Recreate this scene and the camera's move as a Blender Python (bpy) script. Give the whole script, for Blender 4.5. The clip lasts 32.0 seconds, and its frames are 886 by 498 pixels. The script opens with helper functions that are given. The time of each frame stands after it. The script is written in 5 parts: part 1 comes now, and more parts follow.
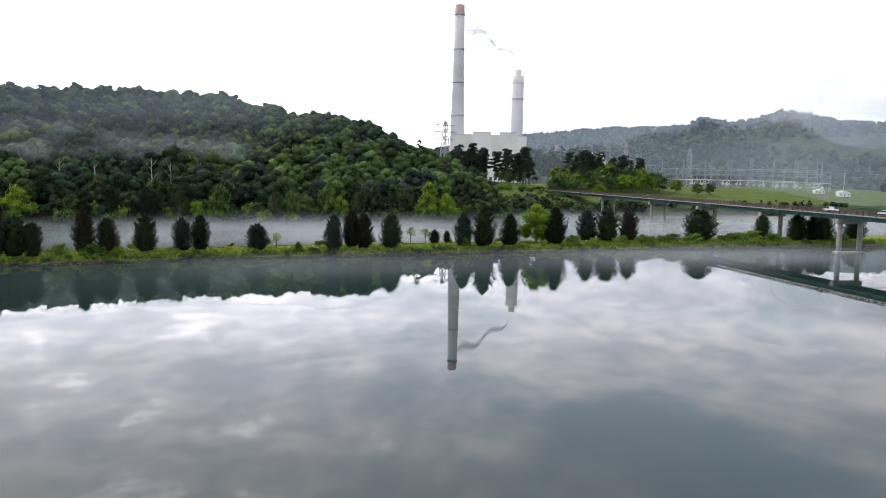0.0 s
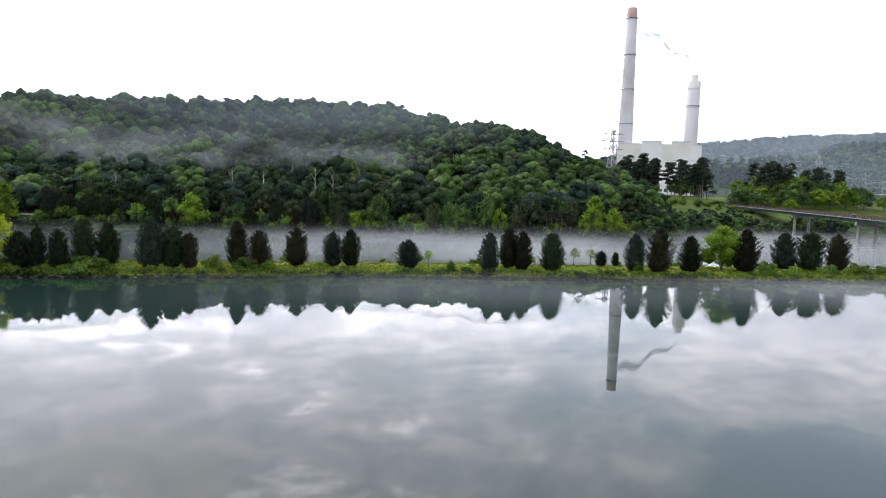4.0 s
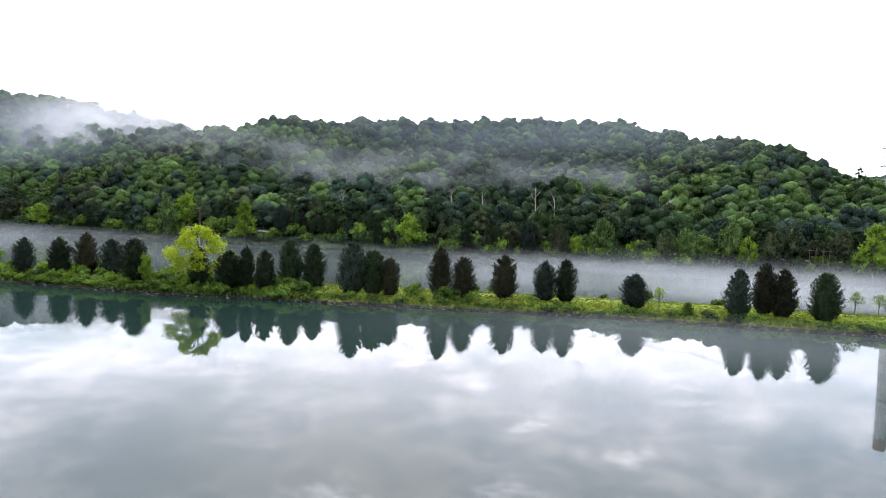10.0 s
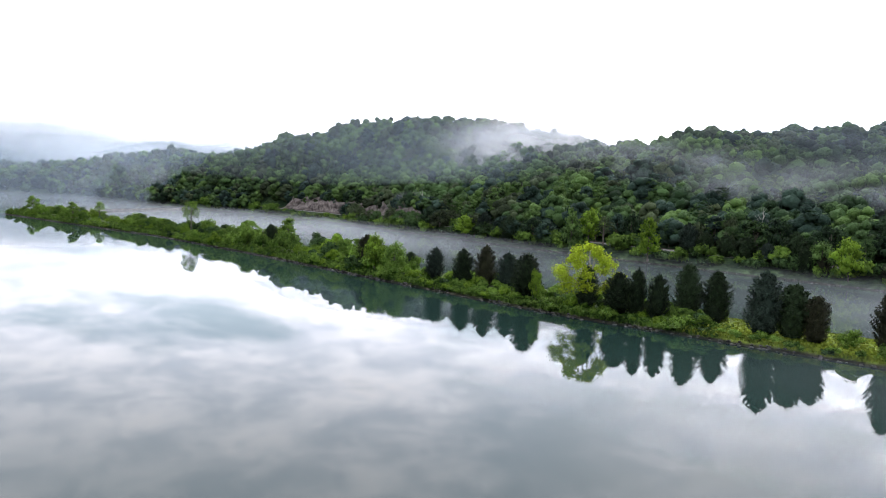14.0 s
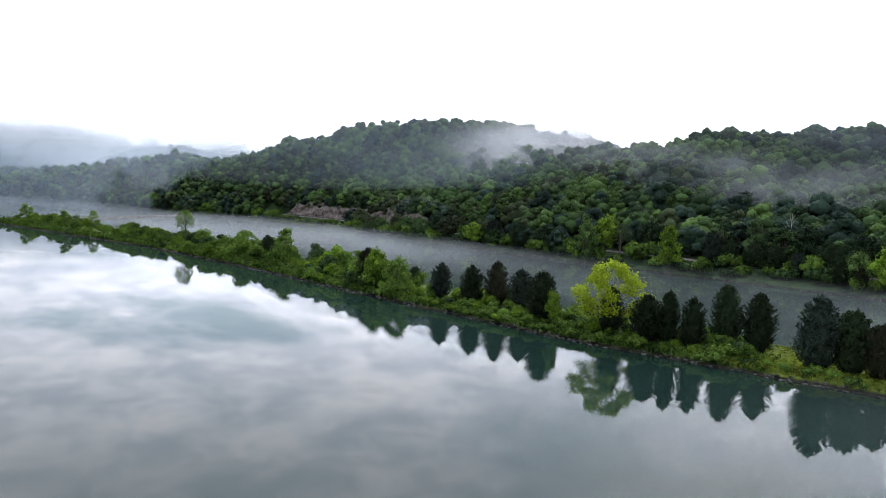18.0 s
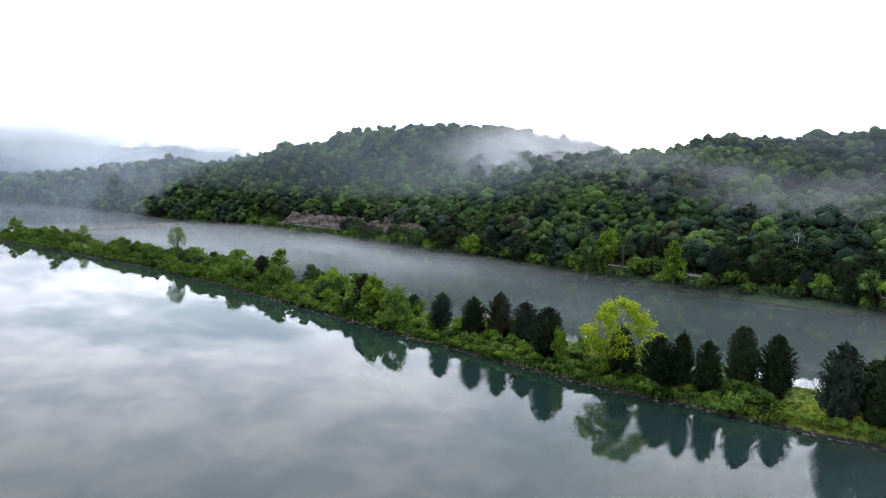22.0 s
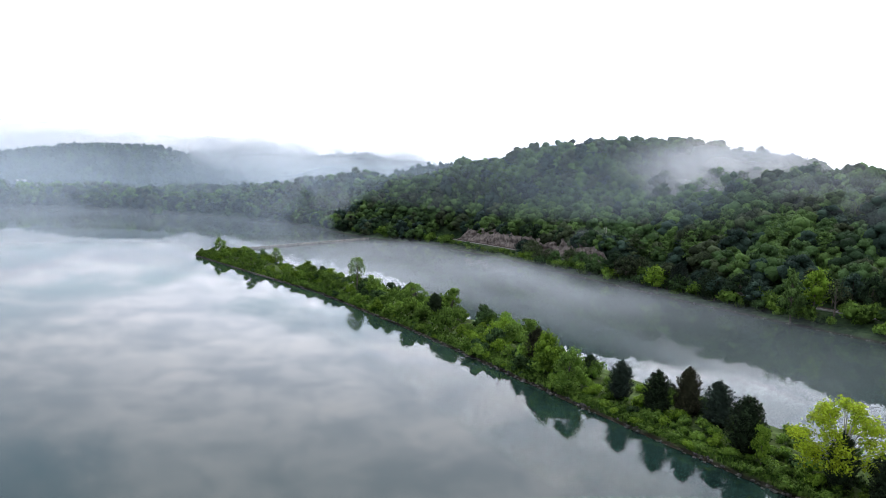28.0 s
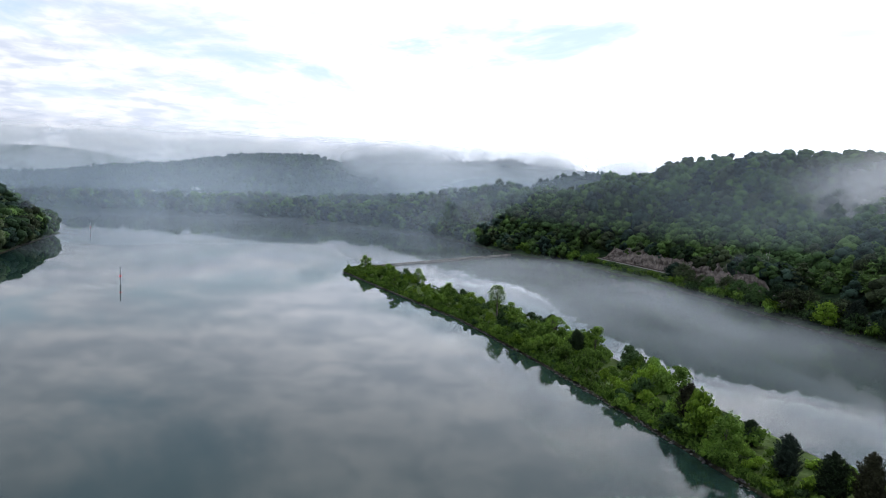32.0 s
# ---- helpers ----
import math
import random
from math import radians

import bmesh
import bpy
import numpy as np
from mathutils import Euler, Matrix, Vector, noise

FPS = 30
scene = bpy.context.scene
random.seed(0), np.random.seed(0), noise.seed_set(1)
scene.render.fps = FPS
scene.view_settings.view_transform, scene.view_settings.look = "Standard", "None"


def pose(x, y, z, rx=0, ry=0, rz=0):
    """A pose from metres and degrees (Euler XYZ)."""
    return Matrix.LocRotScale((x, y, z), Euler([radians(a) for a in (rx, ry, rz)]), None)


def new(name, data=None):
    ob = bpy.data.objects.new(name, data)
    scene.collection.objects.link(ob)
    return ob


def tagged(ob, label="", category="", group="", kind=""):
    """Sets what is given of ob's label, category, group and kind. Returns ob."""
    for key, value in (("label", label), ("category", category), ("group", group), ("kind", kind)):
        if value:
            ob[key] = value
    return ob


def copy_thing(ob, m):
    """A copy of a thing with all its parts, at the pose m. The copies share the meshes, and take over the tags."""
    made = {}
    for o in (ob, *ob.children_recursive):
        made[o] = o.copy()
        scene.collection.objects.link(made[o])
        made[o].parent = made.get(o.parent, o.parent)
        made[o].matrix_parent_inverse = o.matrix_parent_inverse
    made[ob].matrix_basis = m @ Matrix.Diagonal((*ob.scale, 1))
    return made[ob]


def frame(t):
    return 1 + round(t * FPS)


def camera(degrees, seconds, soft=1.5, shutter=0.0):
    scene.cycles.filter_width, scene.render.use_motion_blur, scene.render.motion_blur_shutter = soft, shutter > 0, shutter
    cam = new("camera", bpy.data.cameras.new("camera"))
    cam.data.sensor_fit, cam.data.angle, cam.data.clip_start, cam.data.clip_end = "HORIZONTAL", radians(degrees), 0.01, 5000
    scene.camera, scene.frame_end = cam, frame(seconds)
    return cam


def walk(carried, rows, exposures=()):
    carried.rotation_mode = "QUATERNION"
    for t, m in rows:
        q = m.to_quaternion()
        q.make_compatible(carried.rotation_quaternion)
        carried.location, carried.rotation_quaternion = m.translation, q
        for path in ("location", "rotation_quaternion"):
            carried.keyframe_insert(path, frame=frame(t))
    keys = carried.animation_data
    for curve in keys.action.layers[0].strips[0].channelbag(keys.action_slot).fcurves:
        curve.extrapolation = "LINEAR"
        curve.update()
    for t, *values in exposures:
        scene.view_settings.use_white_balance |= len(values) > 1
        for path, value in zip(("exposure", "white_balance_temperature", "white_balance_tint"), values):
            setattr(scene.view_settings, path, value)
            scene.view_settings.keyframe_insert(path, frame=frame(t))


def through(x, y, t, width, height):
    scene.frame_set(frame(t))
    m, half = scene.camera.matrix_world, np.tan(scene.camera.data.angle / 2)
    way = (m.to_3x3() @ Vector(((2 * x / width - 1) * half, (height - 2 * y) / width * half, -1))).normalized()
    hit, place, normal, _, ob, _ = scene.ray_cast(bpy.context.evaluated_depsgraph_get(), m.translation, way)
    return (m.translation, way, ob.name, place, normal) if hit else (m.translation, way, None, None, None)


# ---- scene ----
cam = camera(64.45, 32.0, soft=0.6)
# seconds, place, turn to the left, tilt, lean
PATH = [
    (0.0, -3.61, -23.20, 20.14, -15.812, -5.839, 1.189),
    (0.5, -3.09, -20.74, 20.40, -12.384, -5.757, 1.328),
    (1.0, -2.49, -18.39, 20.73, -9.057, -5.692, 1.586),
    (1.5, -1.99, -16.12, 21.05, -6.917, -5.651, 1.696),
    (2.0, -1.60, -13.98, 21.31, -5.979, -5.669, 1.791),
    (2.5, -1.35, -11.86, 21.39, -5.239, -5.618, 1.826),
    (4.5, -0.42, -4.92, 21.51, -1.971, -5.460, 1.915),
    (5.0, -0.27, -3.25, 21.76, -1.152, -5.461, 1.938),
    (5.5, -0.10, -1.58, 21.87, -0.310, -5.288, 1.989),
    (6.0, -0.00, -0.00, 21.90, 0.012, -4.742, 1.980),
    (6.5, 0.07, 1.71, 21.97, 0.530, -4.592, 1.960),
    (7.0, 0.08, 3.39, 21.91, 1.381, -4.573, 1.970),
    (7.5, 0.06, 5.10, 21.85, 2.374, -4.546, 1.951),
    (8.0, 0.03, 6.87, 21.91, 3.614, -4.559, 2.036),
    (8.5, -0.12, 8.71, 22.04, 5.365, -4.581, 2.123),
    (9.0, -0.07, 10.58, 22.00, 8.717, -4.538, 2.133),
    (9.5, -0.19, 12.56, 21.95, 12.047, -4.527, 2.275),
    (10.0, -0.32, 14.53, 21.84, 15.632, -4.491, 2.319),
    (10.5, -0.50, 16.88, 21.96, 20.424, -4.532, 2.359),
    (11.0, -0.66, 19.07, 22.08, 25.383, -4.622, 2.493),
    (11.5, -1.10, 20.97, 22.05, 30.260, -4.634, 2.573),
    (12.0, -1.62, 22.43, 21.98, 34.990, -4.635, 2.651),
    (12.5, -2.31, 23.91, 22.13, 39.415, -4.712, 2.768),
    (13.0, -3.12, 25.47, 22.18, 42.707, -4.758, 2.808),
    (13.5, -4.01, 27.08, 22.09, 45.587, -4.753, 2.851),
    (14.0, -5.08, 28.78, 22.15, 48.470, -4.801, 2.984),
    (14.5, -6.21, 30.38, 22.35, 49.474, -4.899, 2.898),
    (16.5, -11.77, 35.48, 22.79, 49.306, -4.798, 2.728),
    (17.0, -13.08, 36.66, 23.09, 49.289, -4.749, 2.733),
    (17.5, -14.40, 37.69, 23.37, 49.243, -4.680, 2.733),
    (18.0, -15.56, 38.48, 23.85, 49.201, -4.671, 2.673),
    (18.5, -16.49, 39.20, 24.45, 49.170, -4.702, 2.624),
    (19.0, -17.35, 39.75, 25.15, 49.115, -4.722, 2.572),
    (19.5, -18.13, 40.27, 25.87, 49.104, -4.733, 2.551),
    (20.0, -18.81, 40.68, 26.60, 49.044, -4.759, 2.516),
    (20.5, -19.40, 41.05, 27.41, 49.018, -4.790, 2.449),
    (21.0, -19.97, 41.34, 28.20, 48.986, -4.824, 2.473),
    (21.5, -20.47, 41.66, 29.01, 48.967, -4.843, 2.422),
    (22.0, -20.99, 41.94, 30.00, 48.935, -4.906, 2.362),
    (22.5, -21.37, 42.16, 30.93, 48.899, -4.938, 2.357),
    (23.0, -21.77, 42.47, 32.00, 48.904, -4.986, 2.293),
    (23.5, -22.21, 42.80, 33.04, 48.919, -5.006, 2.289),
    (24.0, -22.60, 43.14, 34.06, 48.918, -5.072, 2.243),
    (24.5, -23.20, 43.47, 34.96, 49.607, -5.122, 2.225),
    (25.0, -23.75, 43.83, 35.73, 52.083, -5.204, 2.208),
    (25.5, -24.17, 44.24, 36.43, 54.708, -5.250, 2.234),
    (27.5, -27.64, 46.22, 39.41, 61.691, -5.367, 2.221),
    (28.0, -28.36, 46.85, 40.63, 63.253, -5.413, 2.219),
    (28.5, -28.97, 47.28, 41.80, 64.602, -5.441, 2.177),
    (29.0, -29.58, 47.54, 42.79, 66.050, -5.456, 2.232),
    (29.5, -30.27, 47.85, 43.79, 67.508, -5.459, 2.246),
    (30.0, -31.05, 48.08, 44.75, 68.989, -5.485, 2.252),
    (30.5, -31.67, 48.39, 45.73, 70.472, -5.498, 2.232),
    (31.0, -32.39, 48.63, 46.65, 71.967, -5.532, 2.280),
    (31.5, -33.09, 48.93, 47.52, 73.457, -5.537, 2.325),
    (32.0, -33.81, 49.20, 48.33, 74.912, -5.530, 2.335),
]
EXPOSURES = [(0.0, 0.0, 6500, 17), (3.0, 0.12, 6450, 16), (6.0, 0.35, 6400, 16), (9.0, 0.62, 6350, 17), (11.0, 0.64, 6350, 17), (14.0, 0.42, 6300, 16), (17.0, 0.0, 6200, 14), (20.0, 0.06, 6200, 14), (22.0, 0.18, 6200, 14), (25.0, 0.36, 6200, 14), (28.0, 0.12, 6200, 14), (32.0, -0.42, 6100, 12)]
walk(cam, [(t, pose(x, y, z, 90 + tilt, 0, turn) @ pose(0, 0, 0, 0, 0, lean)) for t, x, y, z, turn, tilt, lean in PATH],
     exposures=EXPOSURES)

# ---- world, sun ----
SUN_TURN, SUN_HIGH = 18.0, 37.0            # degrees: to the left of +y, above the horizon
world = bpy.data.worlds.new("overcast_morning")
scene.world = world
world.use_nodes = True
scene.cycles.transparent_max_bounces = 96   # the mist is many thin veils


class Nodes:
    """A short way to write node trees."""

    def __init__(self, tree):
        self.tree = tree
        tree.nodes.clear()

    def add(self, kind, inputs=None, **props):
        n = self.tree.nodes.new(kind)
        for k, v in props.items():
            setattr(n, k, v)
        for k, v in (inputs or {}).items():
            if isinstance(v, bpy.types.NodeSocket):
                self.tree.links.new(v, n.inputs[k])
            else:
                n.inputs[k].default_value = v
        return n

    def math(self, op, a, b=0.0, clamp=False):
        return self.add("ShaderNodeMath", {0: a, 1: b}, operation=op, use_clamp=clamp).outputs[0]

    def ramp(self, fac, lo, hi, a=0.0, b=1.0):
        return self.add("ShaderNodeMapRange", {"Value": fac, "From Min": lo, "From Max": hi, "To Min": a, "To Max": b},
                        interpolation_type="SMOOTHSTEP").outputs[0]

    def mix(self, fac, a, b, blend="MIX"):
        n = self.add("ShaderNodeMix", data_type="RGBA", blend_type=blend)
        for i, v in ((0, fac), (6, a), (7, b)):
            if isinstance(v, bpy.types.NodeSocket):
                self.tree.links.new(v, n.inputs[i])
            else:
                n.inputs[i].default_value = v if i == 0 else (*v, 1.0)[:4]
        return n.outputs[2]

    def noise(self, vec, scale, detail=4.0, rough=0.55, distortion=0.0):
        return self.add("ShaderNodeTexNoise", {"Vector": vec, "Scale": scale, "Detail": detail, "Roughness": rough,
                                               "Distortion": distortion}).outputs["Fac"]


w = Nodes(world.node_tree)
direction = w.add("ShaderNodeTexCoord").outputs["Generated"]
xyz = w.add("ShaderNodeSeparateXYZ", {0: direction}).outputs
up = w.math("MAXIMUM", xyz[2], 0.0)
flat = w.math("ADD", up, 0.12)
plane = w.add("ShaderNodeCombineXYZ", {0: w.math("DIVIDE", xyz[0], flat), 1: w.math("DIVIDE", xyz[1], flat), 2: 0.0}).outputs[0]
clear = w.add("ShaderNodeTexSky", sky_type="NISHITA", sun_disc=False, sun_elevation=radians(SUN_HIGH),
              sun_rotation=radians(-SUN_TURN), altitude=250.0, dust_density=2.0).outputs[0]
clear = w.mix(0.60, w.mix(1.0, clear, (0.22, 0.22, 0.21), "MULTIPLY"), w.mix(w.ramp(up, 0.04, 0.36), (1.30, 1.50, 1.58), (0.92, 1.09, 1.24)))
cover = w.ramp(w.noise(plane, 0.9, 6.0, 0.60, 0.4), 0.34, 0.54)
broad = w.ramp(w.noise(plane, 2.3, 5.0, 0.55, 0.3), 0.30, 0.72)
fine = w.ramp(w.noise(plane, 6.0, 5.0, 0.55, 0.4), 0.28, 0.72)
billow = w.math("ADD", w.math("MULTIPLY", broad, 0.5), w.math("MULTIPLY", fine, 0.5))
low = w.ramp(up, 0.0, 0.42, 1.0, 0.0)
sunward = w.add("ShaderNodeVectorMath", {0: direction, 1: (-math.sin(radians(SUN_TURN)) * math.cos(radians(SUN_HIGH)),
                math.cos(radians(SUN_TURN)) * math.cos(radians(SUN_HIGH)), math.sin(radians(SUN_HIGH)))}, operation="DOT_PRODUCT").outputs["Value"]
glow = w.ramp(sunward, 0.80, 1.0)
side = w.math("MULTIPLY", w.math("MULTIPLY", w.ramp(sunward, -0.2, 0.95, 0.66, 1.22), w.ramp(sunward, -0.5, 0.1, 0.78, 1.0)), w.ramp(xyz[0], 0.05, 0.60, 1.0, 0.75))   # the sky is made darker to the east
light = w.math("ADD", w.math("ADD", 1.68, w.math("MULTIPLY", low, w.ramp(sunward, 0.2, 0.6, 0.22, 1.0))), w.math("MULTIPLY", w.math("MULTIPLY", glow, w.ramp(w.math("ADD", w.math("MULTIPLY", broad, 0.8), w.math("MULTIPLY", fine, 0.2)), 0.6, 1.0)), 2.2))
light = w.math("MULTIPLY", w.math("MULTIPLY", light, side), w.ramp(billow, 0.05, 0.95, 0.78, 1.10))
shade = w.mix(billow, (0.88, 0.95, 1.07), (1.02, 1.0, 1.005))
cloud = w.add("ShaderNodeVectorMath", {0: shade, "Scale": light}, operation="SCALE").outputs[0]
cover = w.math("MAXIMUM", cover, w.ramp(up, 0.02, 0.15, 1.0, 0.0))
sky = w.mix(cover, clear, cloud)
back = w.add("ShaderNodeBackground", {"Color": sky, "Strength": 1.0})
w.tree.links.new(back.outputs[0], w.add("ShaderNodeOutputWorld").inputs[0])

sun = new("sun", bpy.data.lights.new("sun", "SUN"))
sun.data.energy, sun.data.angle, sun.data.color = 1.5, radians(12), (1.0, 0.96, 0.90)
sun.matrix_world = pose(0, 0, 300, 90 - SUN_HIGH, 0, 180 + SUN_TURN)


# ---- materials ----
def material(name):
    m = bpy.data.materials.new(name)
    m.use_nodes = True
    return m, Nodes(m.node_tree)


def finish(n, shader):
    n.tree.links.new(shader, n.add("ShaderNodeOutputMaterial").inputs[0])


def place_of(n):
    return n.add("ShaderNodeNewGeometry").outputs["Position"]


def surface(name, a, b, rough=0.8, scale=1.0, metal=0.0, bump=0.0, fine=12.0, spec=0.3):
    """A grained surface between two colours, with stains at one scale and grain at another."""
    m, n = material(name)
    at = place_of(n)
    big, small = n.noise(at, scale, 4.0), n.noise(at, scale * fine, 3.0)
    fac = n.ramp(n.math("ADD", n.math("MULTIPLY", big, 0.65), n.math("MULTIPLY", small, 0.35)), 0.36, 0.64)
    ins = {"Base Color": n.mix(fac, a, b), "Roughness": n.ramp(small, 0.2, 0.8, rough - 0.1, min(1.0, rough + 0.1)),
           "Metallic": metal, "Specular IOR Level": spec}
    if bump:
        ins["Normal"] = n.add("ShaderNodeBump", {"Height": small, "Strength": 0.6, "Distance": bump}).outputs[0]
    finish(n, n.add("ShaderNodeBsdfPrincipled", ins).outputs[0])
    return m


def leaf_material(name, dark, bright, through=0.3, stand=0.085, clump=0.0):
    """Foliage: each leaf clump, each plant and each stand has its own green. clump: the size of the tufts of leaves on a crown's skin, in metres."""
    m, n = material(name)
    geo = n.add("ShaderNodeNewGeometry")
    leaf, own = geo.outputs["Random Per Island"], n.add("ShaderNodeObjectInfo").outputs["Random"]
    patch = n.noise(geo.outputs["Position"], stand, 2.0)
    fac = n.math("ADD", n.math("MULTIPLY", leaf, 0.42), n.math("ADD", n.math("MULTIPLY", own, 0.22), n.math("MULTIPLY", patch, 0.55)))
    ins = {"Roughness": 0.7, "Specular IOR Level": 0.06}
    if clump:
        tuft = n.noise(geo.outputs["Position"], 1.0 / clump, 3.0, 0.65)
        # Colour follows tuft height: darker green in the hollows, brighter on top.
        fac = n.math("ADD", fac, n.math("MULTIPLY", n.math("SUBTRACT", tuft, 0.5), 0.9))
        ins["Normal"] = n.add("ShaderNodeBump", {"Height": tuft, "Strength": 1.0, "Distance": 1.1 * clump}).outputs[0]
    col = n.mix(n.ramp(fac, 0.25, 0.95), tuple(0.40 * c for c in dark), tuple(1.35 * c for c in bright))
    diffuse = n.add("ShaderNodeBsdfPrincipled", {"Base Color": col, **ins}).outputs[0]
    lit = n.add("ShaderNodeBsdfTranslucent", {"Color": n.mix(0.5, col, bright)}).outputs[0]
    finish(n, n.add("ShaderNodeMixShader", {0: through, 1: diffuse, 2: lit}).outputs[0])
    return m


def water_material():
    m, n = material("still_river_water")
    at = place_of(n)
    cloudy = n.ramp(n.noise(at, 0.012, 3.0), 0.3, 0.7)
    ripple = n.math("ADD", n.noise(at, 0.9, 2.0),
                    n.math("MULTIPLY", n.noise(at, 0.15, 2.0), 2.0))
    bump = n.add("ShaderNodeBump", {"Height": ripple, "Strength": 0.05, "Distance": 0.02}).outputs[0]
    finish(n, n.add("ShaderNodeBsdfPrincipled", {"Base Color": n.mix(cloudy, (0.012, 0.028, 0.023), (0.018, 0.036, 0.030)),
           "Roughness": 0.005, "IOR": 1.333, "Specular IOR Level": 0.5, "Normal": bump}).outputs[0])
    return m


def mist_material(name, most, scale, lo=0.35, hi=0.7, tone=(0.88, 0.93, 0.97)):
    """A thin sheet standing in for droplets in the air: a tinted scatterer that is mostly clear."""
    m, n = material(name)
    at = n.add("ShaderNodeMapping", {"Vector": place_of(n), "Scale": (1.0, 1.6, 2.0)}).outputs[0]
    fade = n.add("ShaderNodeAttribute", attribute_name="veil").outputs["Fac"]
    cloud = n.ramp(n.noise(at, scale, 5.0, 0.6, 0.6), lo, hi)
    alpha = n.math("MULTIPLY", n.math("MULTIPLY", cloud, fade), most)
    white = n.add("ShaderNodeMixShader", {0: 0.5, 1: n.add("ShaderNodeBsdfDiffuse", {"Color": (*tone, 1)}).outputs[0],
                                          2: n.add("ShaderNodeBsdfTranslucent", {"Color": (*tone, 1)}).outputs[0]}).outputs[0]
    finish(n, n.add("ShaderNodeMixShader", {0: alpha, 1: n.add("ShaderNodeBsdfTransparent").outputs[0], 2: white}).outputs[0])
    return m


WATER = water_material()
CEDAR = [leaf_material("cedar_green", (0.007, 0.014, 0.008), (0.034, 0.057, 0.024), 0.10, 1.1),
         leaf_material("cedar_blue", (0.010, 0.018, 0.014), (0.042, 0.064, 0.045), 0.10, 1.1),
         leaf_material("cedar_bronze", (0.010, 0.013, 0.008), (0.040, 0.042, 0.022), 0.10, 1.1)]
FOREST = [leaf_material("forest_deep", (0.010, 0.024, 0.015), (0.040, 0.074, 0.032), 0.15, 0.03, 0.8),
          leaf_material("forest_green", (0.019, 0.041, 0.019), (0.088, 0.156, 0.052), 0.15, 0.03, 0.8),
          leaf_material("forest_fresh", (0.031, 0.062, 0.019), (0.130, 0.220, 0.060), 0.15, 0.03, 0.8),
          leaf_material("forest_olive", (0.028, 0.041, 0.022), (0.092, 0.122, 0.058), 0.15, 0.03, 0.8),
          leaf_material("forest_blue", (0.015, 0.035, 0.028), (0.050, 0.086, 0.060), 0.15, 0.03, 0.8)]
YELLOW = leaf_material("sycamore_leaves", (0.27, 0.37, 0.018), (0.42, 0.53, 0.036), 0.45, 0.35)
BRIGHT = leaf_material("bright_leaves", (0.055, 0.115, 0.012), (0.20, 0.32, 0.036), 0.35, 0.05)
LIME = leaf_material("lime_leaves", (0.075, 0.15, 0.012), (0.21, 0.34, 0.035), 0.45, 0.1)
SHRUB = leaf_material("shrub_leaves", (0.028, 0.062, 0.012), (0.150, 0.250, 0.046), 0.35, 0.15)
FRESH = leaf_material("fresh_leaves", (0.046, 0.100, 0.015), (0.205, 0.335, 0.055), 0.35, 0.15)
PINE = leaf_material("pine_needles", (0.020, 0.034, 0.026), (0.062, 0.085, 0.060), 0.2, 0.1)
GRASS = leaf_material("grass_blades", (0.085, 0.125, 0.012), (0.25, 0.31, 0.045), 0.35, 0.08)
BARK = surface("grey_bark", (0.06, 0.05, 0.04), (0.17, 0.15, 0.12), 0.9, 2.0)
PALE_BARK = surface("pale_bark", (0.35, 0.33, 0.28), (0.55, 0.53, 0.47), 0.85, 1.5)
CONCRETE = surface("weathered_concrete", (0.24, 0.23, 0.21), (0.42, 0.40, 0.37), 0.85, 0.4, bump=0.01)
STACK = surface("stack_concrete", (0.58, 0.56, 0.57), (0.68, 0.66, 0.665), 0.85, 0.05)
STACK_RED = surface("faded_red_paint", (0.50, 0.33, 0.31), (0.60, 0.42, 0.39), 0.8, 0.1)
WHITE = surface("white_cladding", (0.76, 0.75, 0.70), (0.86, 0.85, 0.80), 0.7, 0.05)
CREAM = surface("cream_cladding", (0.70, 0.68, 0.58), (0.82, 0.80, 0.70), 0.7, 0.05)
GREY_METAL = surface("galvanised_steel", (0.28, 0.29, 0.30), (0.42, 0.43, 0.44), 0.5, 0.8, metal=0.6)
GREEN_STEEL = surface("green_bridge_paint", (0.012, 0.060, 0.050), (0.025, 0.095, 0.080), 0.5, 0.5)
RUST_RAIL = surface("brown_rail_paint", (0.045, 0.026, 0.024), (0.10, 0.062, 0.055), 0.7, 1.0)
ASPHALT = surface("asphalt", (0.040, 0.040, 0.042), (0.075, 0.073, 0.070), 0.9, 0.5)
ROCK = surface("cut_rock", (0.08, 0.064, 0.057), (0.34, 0.285, 0.25), 0.9, 0.35, bump=0.1, fine=6.0)
STONE = surface("bank_stone", (0.035, 0.032, 0.03), (0.13, 0.12, 0.11), 0.9, 1.5, bump=0.03)
MIST_LOW = mist_material("river_mist", 0.15, 0.018, 0.12, 0.60)
MIST_FLAT = mist_material("water_mist", 0.13, 0.010, 0.05, 0.60)
MIST_HILL = mist_material("hill_mist", 0.27, 0.022, 0.28, 0.85)
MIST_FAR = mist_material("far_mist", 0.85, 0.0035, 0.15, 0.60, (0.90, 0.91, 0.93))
# the blue of distance is put into the colour of these haze sheets
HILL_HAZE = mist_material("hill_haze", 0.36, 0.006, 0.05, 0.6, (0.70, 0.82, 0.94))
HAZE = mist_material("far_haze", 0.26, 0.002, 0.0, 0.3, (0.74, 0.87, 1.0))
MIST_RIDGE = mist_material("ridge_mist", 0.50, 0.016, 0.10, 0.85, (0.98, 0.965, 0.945))


